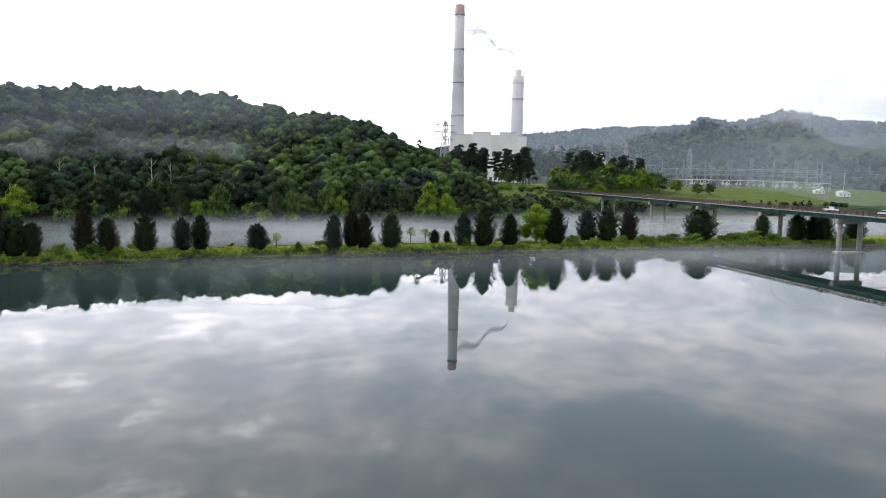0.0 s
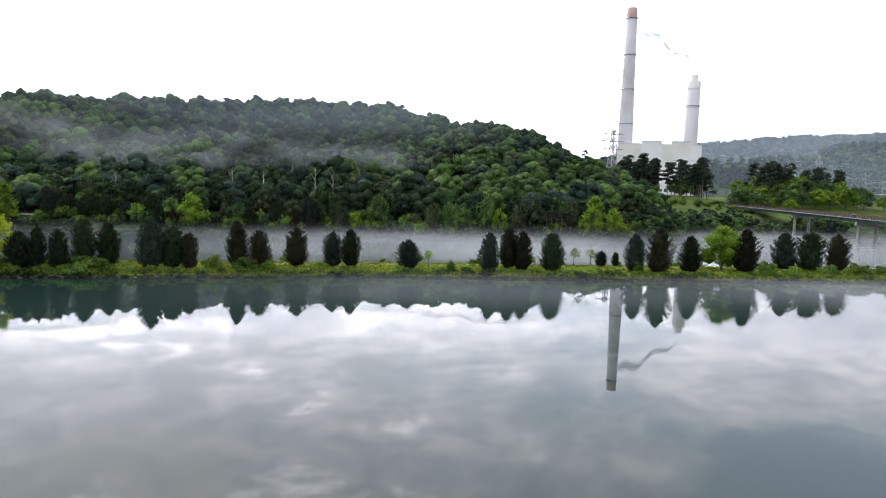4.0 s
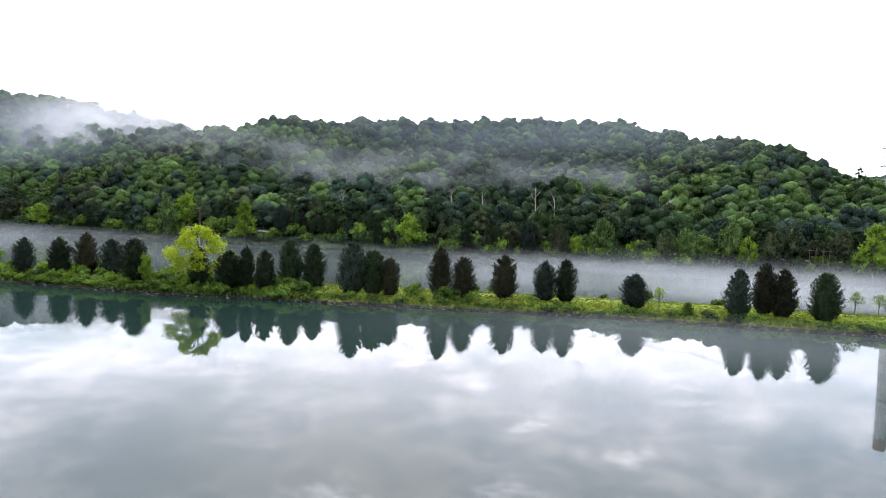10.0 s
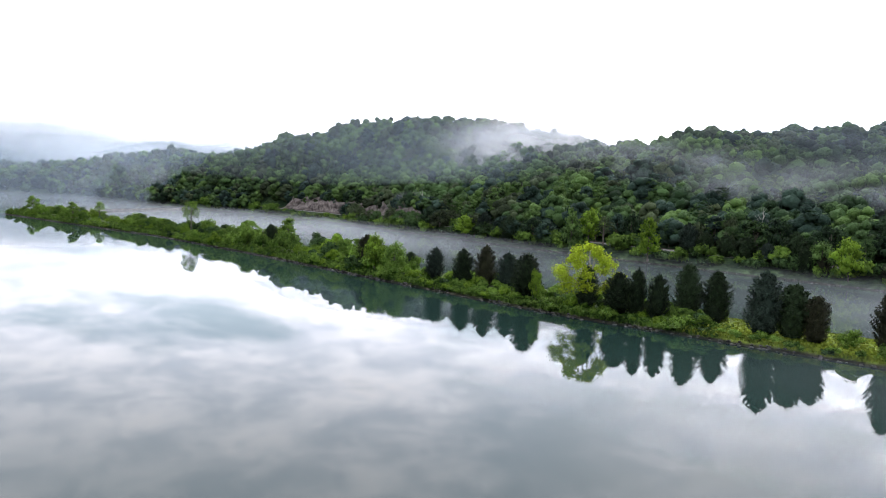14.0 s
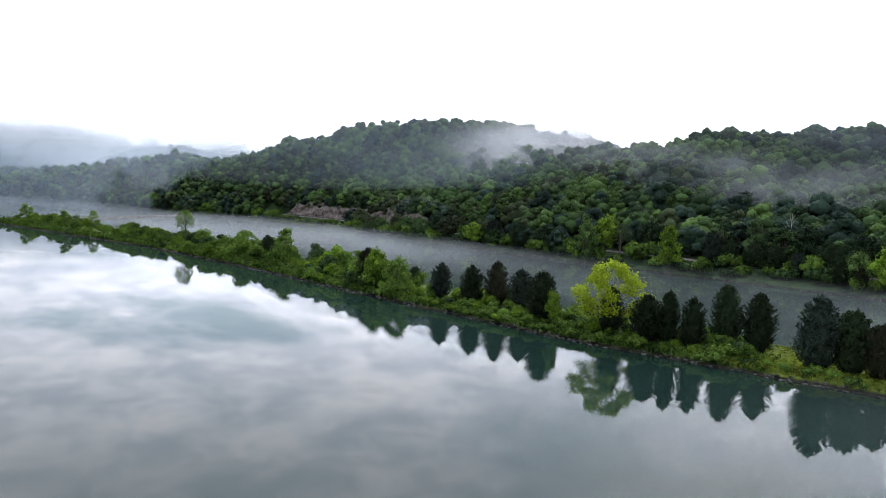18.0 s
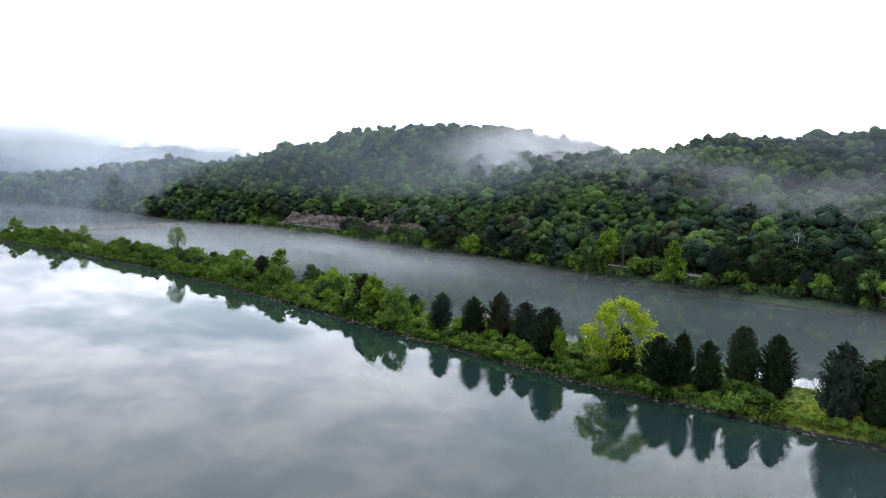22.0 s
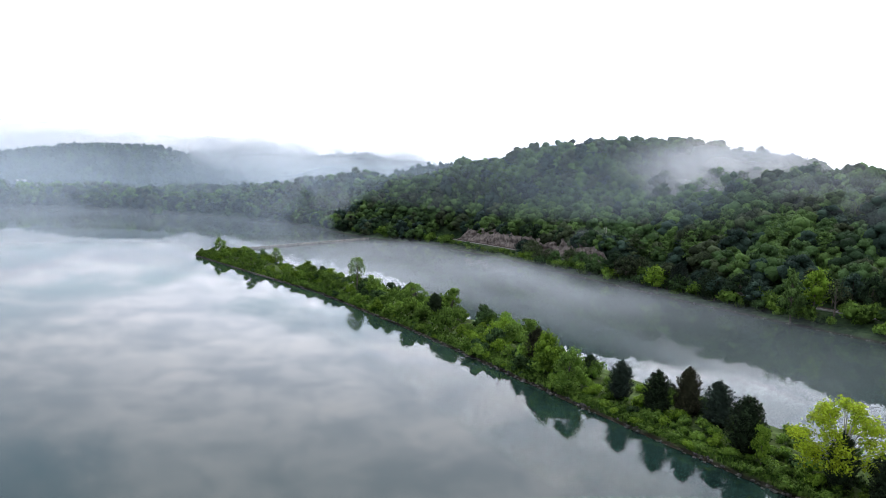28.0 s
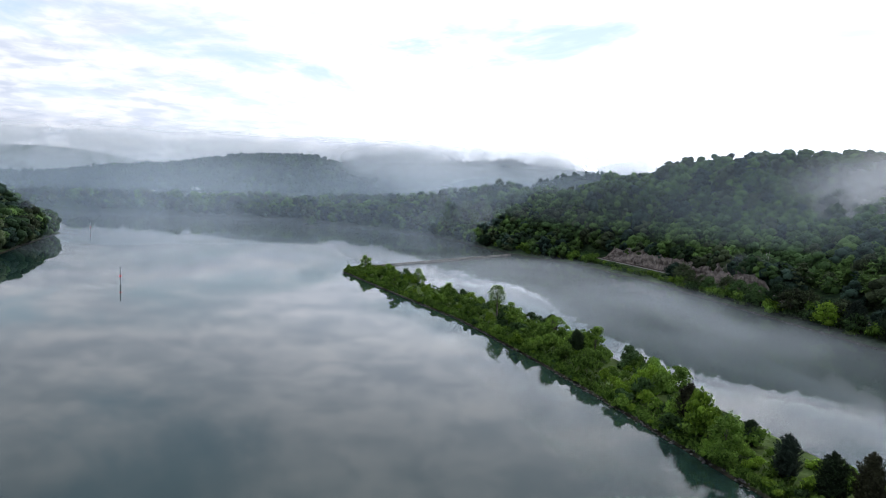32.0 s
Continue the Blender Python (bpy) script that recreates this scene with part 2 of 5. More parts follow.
def ground_material():
    m, n = material("ground_cover")
    at = place_of(n)
    high = n.add("ShaderNodeSeparateXYZ", {0: at}).outputs[2]
    grass = n.mix(n.ramp(n.noise(at, 0.25, 5.0), 0.3, 0.7), (0.085, 0.135, 0.014), (0.21, 0.27, 0.035))
    grass = n.mix(n.ramp(n.noise(at, 3.0, 4.0), 0.35, 0.7), grass, (0.15, 0.20, 0.025))
    soil = n.mix(n.noise(at, 1.2, 5.0), (0.013, 0.012, 0.008), (0.044, 0.037, 0.026))
    brush = n.mix(n.ramp(n.math("ADD", n.math("MULTIPLY", n.noise(at, 0.09, 3.0), 0.6), n.math("MULTIPLY", n.noise(at, 0.5, 4.0), 0.4)), 0.36, 0.66), (0.012, 0.026, 0.012), (0.055, 0.090, 0.034))
    open_land = n.add("ShaderNodeAttribute", attribute_name="meadow").outputs["Fac"]
    grass = n.mix(open_land, brush, grass)
    col = n.mix(n.ramp(n.math("ADD", high, n.math("MULTIPLY", n.noise(at, 0.8, 3.0), 0.5)), 0.45, 0.85), soil, grass)
    bump = n.add("ShaderNodeBump", {"Height": n.math("ADD", n.noise(at, 2.5, 5.0), n.math("MULTIPLY", n.math("SUBTRACT", 1.0, open_land), n.math("MULTIPLY", n.noise(at, 0.10, 3.0), 40.0))), "Strength": 0.8, "Distance": 0.15}).outputs[0]
    finish(n, n.add("ShaderNodeBsdfPrincipled", {"Base Color": col, "Roughness": 0.95, "Specular IOR Level": 0.1, "Normal": bump}).outputs[0])
    return m


GROUND = ground_material()


# ---- helpers of this scene ----
def mesh_of(name, verts, faces, mats, index=None):
    """A mesh from arrays: faces is a list of (n, 3) or (n, 4) arrays; index gives a material for each face."""
    me = bpy.data.meshes.new(name)
    verts = np.asarray(verts, np.float32)
    me.vertices.add(len(verts))
    me.vertices.foreach_set("co", verts.ravel())
    faces = [np.asarray(f, np.int32) for f in faces if len(f)]
    loops = np.concatenate([f.ravel() for f in faces])
    sizes = np.concatenate([np.full(len(f), f.shape[1], np.int32) for f in faces])
    me.loops.add(len(loops))
    me.loops.foreach_set("vertex_index", loops)
    me.polygons.add(len(sizes))
    me.polygons.foreach_set("loop_start", np.concatenate([[0], np.cumsum(sizes)[:-1]]).astype(np.int32))
    if index is not None:
        me.polygons.foreach_set("material_index", np.asarray(index, np.int32))
    for m in mats:
        me.materials.append(m)
    me.update(calc_edges=True)
    return me


def part(name, data, parent=None, label="", mat=None, at=None):
    """Links a mesh or a bmesh as one object under a thing or a part."""
    if isinstance(data, bmesh.types.BMesh):
        me = bpy.data.meshes.new(name)
        data.to_mesh(me)
        data.free()
        data = me
    if mat is not None:
        data.materials.append(mat)
    ob = new(name, data)
    if parent is not None:
        ob.parent = parent
    if at is not None:
        ob.matrix_basis = at
    if label:
        ob["label"] = label
    return ob


def box(bm, x0, y0, z0, x1, y1, z1, bevel=0.0):
    m = Matrix.LocRotScale(((x0 + x1) / 2, (y0 + y1) / 2, (z0 + z1) / 2), None, (x1 - x0, y1 - y0, z1 - z0))
    made = bmesh.ops.create_cube(bm, size=1.0, matrix=m)
    if bevel:
        edges = list({e for v in made["verts"] for e in v.link_edges})
        bmesh.ops.bevel(bm, geom=edges, offset=bevel, segments=1, affect="EDGES")
    return bm


def rod(bm, a, b, r0, r1=None, sides=6):
    """A tapered bar from a to b."""
    a, b = Vector(a), Vector(b)
    q = (b - a).to_track_quat("Z", "Y")
    m = Matrix.LocRotScale((a + b) / 2, q, None)
    bmesh.ops.create_cone(bm, cap_ends=True, segments=sides, radius1=r0, radius2=r0 if r1 is None else r1, depth=(b - a).length, matrix=m)
    return bm


def tube(rng, points, radii, sides=6):
    """A tapered limb through points: vertices and quads."""
    verts, quads = [], []
    for k, (p, r) in enumerate(zip(points, radii)):
        a = np.linspace(0, 2 * np.pi, sides, endpoint=False)
        verts.append(np.stack([p[0] + r * np.cos(a), p[1] + r * np.sin(a), np.full(sides, p[2])], 1))
        if k:
            i = np.arange(sides)
            lo, hi = (k - 1) * sides, k * sides
            quads.append(np.stack([lo + i, lo + (i + 1) % sides, hi + (i + 1) % sides, hi + i], 1))
    return np.concatenate(verts), np.concatenate(quads)


def join(parts):
    """Joins (verts, quads) pairs."""
    vs, qs, n = [], [], 0
    for v, q in parts:
        vs.append(v)
        qs.append(q + n)
        n += len(v)
    return np.concatenate(vs), np.concatenate(qs)


def leaves(rng, centres, normals, length, width, jitter=0.5, lift=0.0):
    """Leaf clumps: bent rhombs that lie roughly along the crown's surface."""
    n = len(centres)
    nor = normals + rng.normal(0, jitter, (n, 3))
    nor /= np.linalg.norm(nor, axis=1, keepdims=True) + 1e-9
    ref = rng.normal(0, 1, (n, 3)) + (0, 0, lift)
    a = ref - (ref * nor).sum(1, keepdims=True) * nor
    a /= np.linalg.norm(a, axis=1, keepdims=True) + 1e-9
    b = np.cross(nor, a)
    s = rng.uniform(0.6, 1.3, (n, 1))
    la, wb = a * length * s / 2, b * width * s / 2
    drop = nor * (0.18 * length) * s
    v = np.stack([centres - la - drop, centres - wb + la * rng.uniform(-0.3, 0.3, (n, 1)), centres + la - drop * 0.6,
                  centres + wb + la * rng.uniform(-0.3, 0.3, (n, 1))], 1).reshape(-1, 3)
    return v, np.arange(4 * n).reshape(n, 4)


def blob(rng, centre, size, rings=5, sides=8, rough=0.15):
    """A lumpy closed core."""
    th = np.linspace(0.15, np.pi - 0.15, rings)
    a = np.linspace(0, 2 * np.pi, sides, endpoint=False)
    g, h = np.meshgrid(th, a, indexing="ij")
    r = 1 + rng.uniform(-rough, rough, g.shape)
    v = np.stack([np.sin(g) * np.cos(h) * r, np.sin(g) * np.sin(h) * r, np.cos(g) * r], -1).reshape(-1, 3) * size + centre
    i, j = np.meshgrid(np.arange(rings - 1), np.arange(sides), indexing="ij")
    i, j = i.ravel(), j.ravel()
    q = np.stack([i * sides + j, (i + 1) * sides + j, (i + 1) * sides + (j + 1) % sides, i * sides + (j + 1) % sides], 1)
    return v, q


def sphere_points(rng, n, top=-0.5):
    z = rng.uniform(top, 1, n)
    a = rng.uniform(0, 2 * np.pi, n)
    r = np.sqrt(np.maximum(0, 1 - z * z))
    return np.stack([r * np.cos(a), r * np.sin(a), z], 1)


def broadleaf(seed, height, radius, count, leaf, lobes=9, bare=0.35, spread=1.0, core=True, lobe=(0.34, 0.52), rough=0.8):
    """A broadleaf tree: (trunk verts, quads), (crown verts, quads)."""
    rng = np.random.default_rng(seed)
    wood, crown = [], []
    lean = rng.normal(0, 0.03, 2) * height
    fork = height * (bare + 0.12)
    wood.append(tube(rng, [(0, 0, -0.4), (lean[0] * 0.3, lean[1] * 0.3, fork * 0.5), (*lean * 0.6, fork), (*lean, height * 0.86)],
                     [0.028 * height, 0.020 * height, 0.016 * height, 0.003 * height]))
    for k in range(lobes):
        t = (k + 0.5) / lobes
        ang = k * 2.4 + rng.uniform(-0.5, 0.5)
        z = height * (bare + (1 - bare) * (0.12 + 0.76 * t))
        out = radius * spread * (0.62 * math.sin(math.pi * min(1.0, 0.22 + 0.72 * t)) + 0.03) * rng.uniform(0.75, 1.25)
        c = np.array([lean[0] + out * math.cos(ang), lean[1] + out * math.sin(ang), z])
        s = np.array([1, 1, 0.78]) * radius * rng.uniform(*lobe) * (1.12 - 0.35 * t)
        start = np.array([*lean * 0.5, height * (bare * 0.8 + 0.3 * t)])
        wood.append(tube(rng, [start, (start + c) / 2 + (0, 0, 0.02 * height), c], [0.009 * height, 0.006 * height, 0.002 * height], 4))
        if core:
            crown.append(blob(rng, c, s * 0.66, 4, 6, 0.25))
        d = sphere_points(rng, count // lobes, -0.55)
        d2 = d * rng.uniform(0.70, 1.15, (len(d), 1))
        crown.append(leaves(rng, c + d2 * s + rng.normal(0, 0.06, d.shape) * radius, d, leaf, leaf * 0.7, rough))
    return join(wood), join(crown)


def tufts(rng, tips, aims, each, spread, length, width, lift):
    """Sprays gathered round branch tips, so that dark gaps stay between them."""
    n = len(tips)
    c = np.repeat(tips, each, 0) + rng.normal(0, 1, (n * each, 3)) * np.repeat(spread, each, 0)
    return leaves(rng, c, np.repeat(aims, each, 0), length, width, 0.8, lift)


def cedar(seed, height, radius, branches):
    """A red cedar: an egg or cone of upswept boughs, each a ragged plume of sprays, with dark gaps between them."""
    rng = np.random.default_rng(seed)
    top_power, belly = rng.uniform(1.7, 2.6), rng.uniform(0.22, 0.36)

    def girth(t):
        low = 0.74 + 0.26 * np.sin(np.minimum(1.0, t / belly) * np.pi / 2)
        return radius * low * np.maximum(0.0, 1 - np.clip((t - belly) / (1 - belly), 0, 1) ** top_power) ** 0.85

    wood = tube(rng, [(0, 0, -0.4), (0, 0, height * 0.4), (0, 0, height * 0.93)], [0.022 * height, 0.014 * height, 0.003 * height])
    t = np.sort(0.015 + 0.95 * rng.beta(1.0, 1.2, branches))
    a = np.arange(branches) * 2.39996 + rng.uniform(-0.5, 0.5, branches)
    swell = 1 + 0.12 * np.sin(2 * a + seed) * np.sin(9 * t + seed) + rng.normal(0, 0.07, branches)
    r = girth(t) * swell
    along = np.linspace(0.55, 1.06, 7)
    pts, aims = [], []
    for k in range(branches):
        out = np.array([math.cos(a[k]), math.sin(a[k]), 0.0])
        side = np.array([-out[1], out[0], 0.0])
        foot = height * (0.02 + 0.90 * t[k])
        for u in along:
            lift = 0.85 * r[k] * (u - 0.55) ** 1.3 + 0.05 * height * (u - 0.5)
            c = out * (r[k] * u) + np.array([0, 0, foot + lift])
            spread = 0.030 * height * (1.25 - u)
            for _ in range(5):
                pts.append(c + side * rng.normal(0, spread * 1.5) + rng.normal(0, 0.45 * spread, 3))
                aims.append(out * 0.7 + np.array([0, 0, 0.75]))
    sprays = leaves(rng, np.array(pts), np.array(aims), 0.046 * height, 0.020 * height, 0.55, 0.8)
    k = 9
    ta = rng.uniform(0, 6.28, k)
    tr = radius * rng.uniform(0.0, 0.36, k)
    lead = np.stack([tr * np.cos(ta), tr * np.sin(ta), height * (0.955 - 0.34 * (tr / radius) - rng.uniform(0, 0.06, k))], 1)
    leaders = tufts(rng, lead, np.stack([np.cos(ta), np.sin(ta), 0 * ta], 1), 12, np.full((k, 3), 0.013 * height) * (1, 1, 2.4), 0.07 * height, 0.02 * height, 5.0)
    tt = np.linspace(0.0, 0.90, 8)
    core = tube(rng, [(0, 0, height * (0.04 + 0.90 * x)) for x in tt], [float(girth(np.array(x))) * 0.66 + 0.02 for x in tt], 9)
    return wood, join([sprays, leaders, core])


def pine(seed, height, radius, count):
    """A tall pine: a bare trunk with flat plates of needles at the top."""
    rng = np.random.default_rng(seed)
    wood, crown = [tube(rng, [(0, 0, -0.4), (0.1, 0, height * 0.5), (0, 0.1, height * 0.96)], [0.016 * height, 0.012 * height, 0.003 * height])], []
    for k in range(13):
        t = k / 12
        z, a = height * (0.36 + 0.58 * t ** 0.9), k * 2.4 + rng.uniform(-0.4, 0.4)
        o = radius * (0.95 - 0.62 * t) * rng.uniform(0.35, 1.0)
        c = np.array([o * math.cos(a), o * math.sin(a), z + 0.03 * height])
        wood.append(tube(rng, [(0, 0, z - 0.03 * height), c], [0.005 * height, 0.002 * height], 4))
        s = np.array([1, 1, 0.45]) * radius * rng.uniform(0.35, 0.5)
        crown.append(blob(rng, c, s * 0.6, 3, 5, 0.25))
        d = sphere_points(rng, count // 13, -0.7)
        crown.append(leaves(rng, c + d * s * rng.uniform(0.75, 1.15, (len(d), 1)), d, 0.055 * height, 0.03 * height, 0.6, 1.0))
    return join(wood), join(crown)


PROTOS = {}


def plant(kind, key, build, bark, leaf, label, category, m, group=""):
    """One tree or shrub of its own at the pose m; alike ones share their meshes."""
    if key not in PROTOS:
        wood, crown = build()
        root = new(kind)
        part("trunk", mesh_of("trunk", wood[0], [wood[1]], [bark]), root)
        part("crown", mesh_of("crown", crown[0], [crown[1]], [leaf]), root)
        PROTOS[key] = root
    ob = copy_thing(PROTOS[key], m)
    return tagged(ob, label, category, group)


def pose_scaled(x, y, z, turn, sx, sz):
    return Matrix.LocRotScale((x, y, z), Euler((0, 0, turn)), (sx, sx, sz))


# ---- the lie of the land ----
def line(points):
    xs, ys = zip(*points)
    return lambda x: np.interp(x, xs, ys)


near_shore = line([(-412, 104), (-404, 96), (-390, 93), (-330, 105), (-265, 119), (-200, 125), (-130, 128), (-88, 131), (-45, 140), (0, 148), (40, 152),
                   (100, 157), (170, 161), (300, 172), (5000, 400)])
far_shore = line([(-412, 106), (-404, 113), (-385, 119), (-330, 129), (-265, 143), (-200, 149), (-130, 151), (-88, 156), (-45, 163), (0, 171), (40, 175),
                  (100, 184), (170, 189), (300, 200), (5000, 430)])
north_bank = line([(-5000, -3000), (-905, -600), (-885, -150), (-868, -40), (-806, 102), (-720, 155), (-640, 200), (-490, 219), (-425, 243), (-350, 249),
                   (-270, 245), (-215, 243), (-160, 246), (-120, 248), (-85, 252), (-20, 253), (60, 259), (110, 282), (140, 318), (200, 345),
                   (300, 362), (5000, 900)])
south_bank = line([(-5000, -5000), (-650, -700), (-630, -140), (-608, -98), (-590, -86), (-454, -80), (0, -135), (5000, -300)])
ridge_y = line([(-900, 240), (-800, 250), (-730, 262), (-708, 285), (-600, 300), (-520, 300), (-479, 307), (-438, 328), (-413, 358), (-400, 385),
                (-370, 410), (-339, 430), (-300, 430), (-258, 425), (-215, 432), (-143, 500), (-100, 590), (-30, 610), (5, 540), (20, 492), (45, 460), (75, 440),
                (100, 425), (122, 412), (150, 420), (400, 520), (900, 700)])
ridge_z = line([(-900, 14), (-800, 22), (-730, 26), (-708, 38), (-660, 34), (-600, 30), (-520, 38), (-479, 50), (-438, 56), (-413, 62), (-400, 65), (-370, 62),
                (-339, 55), (-300, 46), (-258, 45), (-215, 53), (-143, 62.5), (-100, 73), (-30, 76), (5, 63), (20, 56.5), (33, 50), (45, 51), (75, 38),
                (100, 27), (122, 17), (150, 17.5), (250, 17), (320, 16), (900, 16)])
# far hills: place, height, half widths, turn in degrees
HILLS = [(-425, 482, 72, 75, 45, 0), (-920, 500, 60, 170, 90, 20), (-4200, -1100, 150, 900, 400, 60), (-4300, 300, 140, 1000, 400, 95),
         (1700, 700, 120, 600, 300, -60), (200, 1900, 60, 500, 250, 0), (900, -900, 60, 700, 300, 20), (-900, -1500, 70, 700, 300, 0)]
# long far ridges round a middle: middle, distance, half width before and behind, crest as bearing to the left of +y and height
RIDGES = [(-34, 49, 1500, 330, 300, [(76, 12), (80, 36), (83.5, 66), (85.3, 80), (88, 80), (91, 76), (96.3, 54), (100.5, 44), (103.8, 30), (107, 26), (116, 24), (124, 0)]),
          (-34, 49, 2300, 450, 400, [(56, 30), (60, 60), (66, 86), (67.6, 92), (69.9, 108), (73, 97), (76.3, 94), (79, 104), (81.3, 95), (84, 80), (88, 45), (93, 20), (104, 10)]),
          (-4, -23, 1450, 380, 350, [(-66, 60), (-56, 108), (-47.5, 118), (-44.8, 124), (-43, 135), (-41.1, 145), (-39.3, 130), (-37.8, 124), (-35.6, 133), (-34.5, 118),
                                     (-32.3, 115), (-28.5, 113), (-26.6, 109), (-23.1, 101), (-20, 92), (-12, 50), (-4, 0)])]


def smooth(t):
    t = np.clip(t, 0, 1)
    return t * t * (3 - 2 * t)


def land(x, y):
    """The ground's height."""
    x, y = np.asarray(x, float), np.asarray(y, float)
    z = np.full(np.broadcast(x, y).shape, -2.5)
    d = np.minimum(y - near_shore(x), far_shore(x) - y)
    d = np.minimum(d, (x + 413) * 0.8)
    z = np.maximum(z, np.where(d > -3, np.clip(0.55 * d, -2.5, 0.9) + 0.5 * smooth((d - 1.6) / 6), -2.5))
    d = y - north_bank(x)
    reach = np.maximum(30.0, ridge_y(x) - north_bank(x) - 20)
    part_way = np.clip((d - 20) / reach, 0, 1)
    even = smooth((x + 240) / 110) * smooth((70 - x) / 50)      # the middle of the hill climbs evenly, the ends are steep at the foot
    rise = 4.2 + (ridge_z(x) - 4.2) * ((1 - even) * np.sin(part_way * np.pi / 2) ** 1.15 + even * part_way)
    rise = np.where(d > reach + 20, ridge_z(x) - (ridge_z(x) - 14) * 0.75 * smooth((d - reach - 45) / 180), rise)
    bank = np.clip(0.5 * d, -2.5, 1.4) + 2.8 * smooth((d - 4) / 7)
    north = np.where(d > 20, rise, bank)
    for hx, hy, hz, a, b, turn in HILLS:
        c, s = math.cos(radians(turn)), math.sin(radians(turn))
        u, v = (x - hx) * c + (y - hy) * s, -(x - hx) * s + (y - hy) * c
        north = np.maximum(north, np.where(d > 20, hz * np.exp(-(u / a) ** 2 - (v / b) ** 2), -3))
    for cx, cy, far, before, behind, crest in RIDGES:
        away, side = np.hypot(x - cx, y - cy), np.degrees(np.arctan2(cx - x, y - cy))
        tall = np.interp(side, *zip(*crest), left=0, right=0)
        wide = np.where(away < far, before, behind)
        north = np.maximum(north, np.where(d > 20, tall * np.exp(-((away - far) / wide) ** 2), -3))
    z = np.maximum(z, np.where(d > -6, north, -2.5))
    off = np.abs(x - (172 + 0.115 * (y - 147)))
    cut = 9.0 + 4.0 * smooth((y - 520) / 90) + 9.0 * smooth((off - 12) / 16)
    z = np.where((off < 28) & (y > 380) & (y < 640), np.minimum(z, cut), z)
    d = south_bank(x) - y
    south = np.clip(0.5 * d, -2.5, 2.0) + (6 + 20 * smooth((x + 640) / 60) * smooth((-380 - x) / 60)) * smooth((d - 4) / 55)
    return np.maximum(z, np.where(d > -6, south, -2.5))


def steps(*spans):
    return np.unique(np.concatenate([np.arange(a, b, s) for a, b, s in spans]))


gx = steps((-4900, -2400, 100), (-2400, -1000, 28), (-1000, -420, 10), (-420, 210, 5.0), (210, 700, 14), (700, 1500, 24), (1500, 4901, 100))
gy = steps((-4900, -700, 100), (-700, -150, 24), (-150, 88, 12), (88, 204, 2.2), (204, 300, 3.0), (300, 470, 8), (470, 1000, 15), (1000, 1700, 24), (1700, 4901, 80))
X, Y = np.meshgrid(gx, gy, indexing="ij")
Z = land(X, Y)
bumpy = np.sin(X * 0.9 + 1.3 * np.sin(Y * 0.7)) * np.cos(Y * 1.1 + np.sin(X * 0.5)) * 0.12
Z = Z + np.where((Z > -0.6) & (Z < 3), bumpy, 0)
nx, ny = X.shape
i, j = np.meshgrid(np.arange(nx - 1), np.arange(ny - 1), indexing="ij")
q = np.stack([i * ny + j, (i + 1) * ny + j, (i + 1) * ny + j + 1, i * ny + j + 1], -1).reshape(-1, 4)
me = mesh_of("ground", np.stack([X, Y, Z], -1).reshape(-1, 3), [q], [GROUND])
me.shade_smooth()
meadow = ((Y < far_shore(X) + 3) & (Y > near_shore(X) - 3)) | ((X > 118) & (X < 640) & (Z < 19) & (Y > north_bank(X) + 30) & (Y < 660)) | ((X < -900) & (Z < 20) & (np.sin(X * 0.011) * np.cos(Y * 0.013) > 0.35))
meadow = meadow | ((X > -425) & (X < -330) & (Y < north_bank(X) + 12) & (Y > 200) & (Z < 5))
# the lawn past x 118 takes darker brush green for its misty shade
me.attributes.new("meadow", "FLOAT", "POINT").data.foreach_set("value", (meadow * np.where(X > 118, 0.42, 1.0) * np.where((Y < 204) & (X > 118), 2.2, 1.0) * np.where((Y < 204) & (X < -64), 0.25, 1.0) * np.where((Y > 204) & (X < -300), 0.12, 1.0)).astype(np.float32).ravel())
tagged(new("ground", me), "grassy river banks and wooded hills rising from the water", "ground", kind="structure")

me = mesh_of("water", [(-4900, -4900, 0), (4900, -4900, 0), (4900, 4900, 0), (-4900, 4900, 0)], [[(0, 1, 2, 3)]], [WATER])
tagged(new("water", me), "still grey-green river mirroring the cloudy sky", "water", kind="structure")


def ground_at(x, y):
    return float(land(x, y))


# ---- woods on the hills ----
def stand(name, spots, kinds, mats, label, seed):
    """Far woods: many trees joined into one mesh. spots: rows of x, y, z, size, kind."""
    rng = np.random.default_rng(seed)
    vs, qs, ms, n = [], [], [], 0
    for x, y, z, size, k, *tone in spots:
        v, q = kinds[int(k) % len(kinds)]
        a = rng.uniform(0, 6.28)
        c, s = math.cos(a), math.sin(a)
        wide, tall = size * rng.uniform(0.95, 1.28), size * rng.uniform(0.88, 1.12)
        vs.append(np.stack([(v[:, 0] * c - v[:, 1] * s) * wide + x, (v[:, 0] * s + v[:, 1] * c) * wide + y, v[:, 2] * tall + z], 1))
        qs.append(q + n)
        ms.append(np.full(len(q), rng.integers(len(mats)) if not tone else tone[0]))
        n += len(v)
    me = mesh_of(name, np.concatenate(vs), [np.concatenate(qs)], list(mats), np.concatenate(ms))
    me.shade_smooth()
    return tagged(new(name, me), label, "woods", kind="stuff")


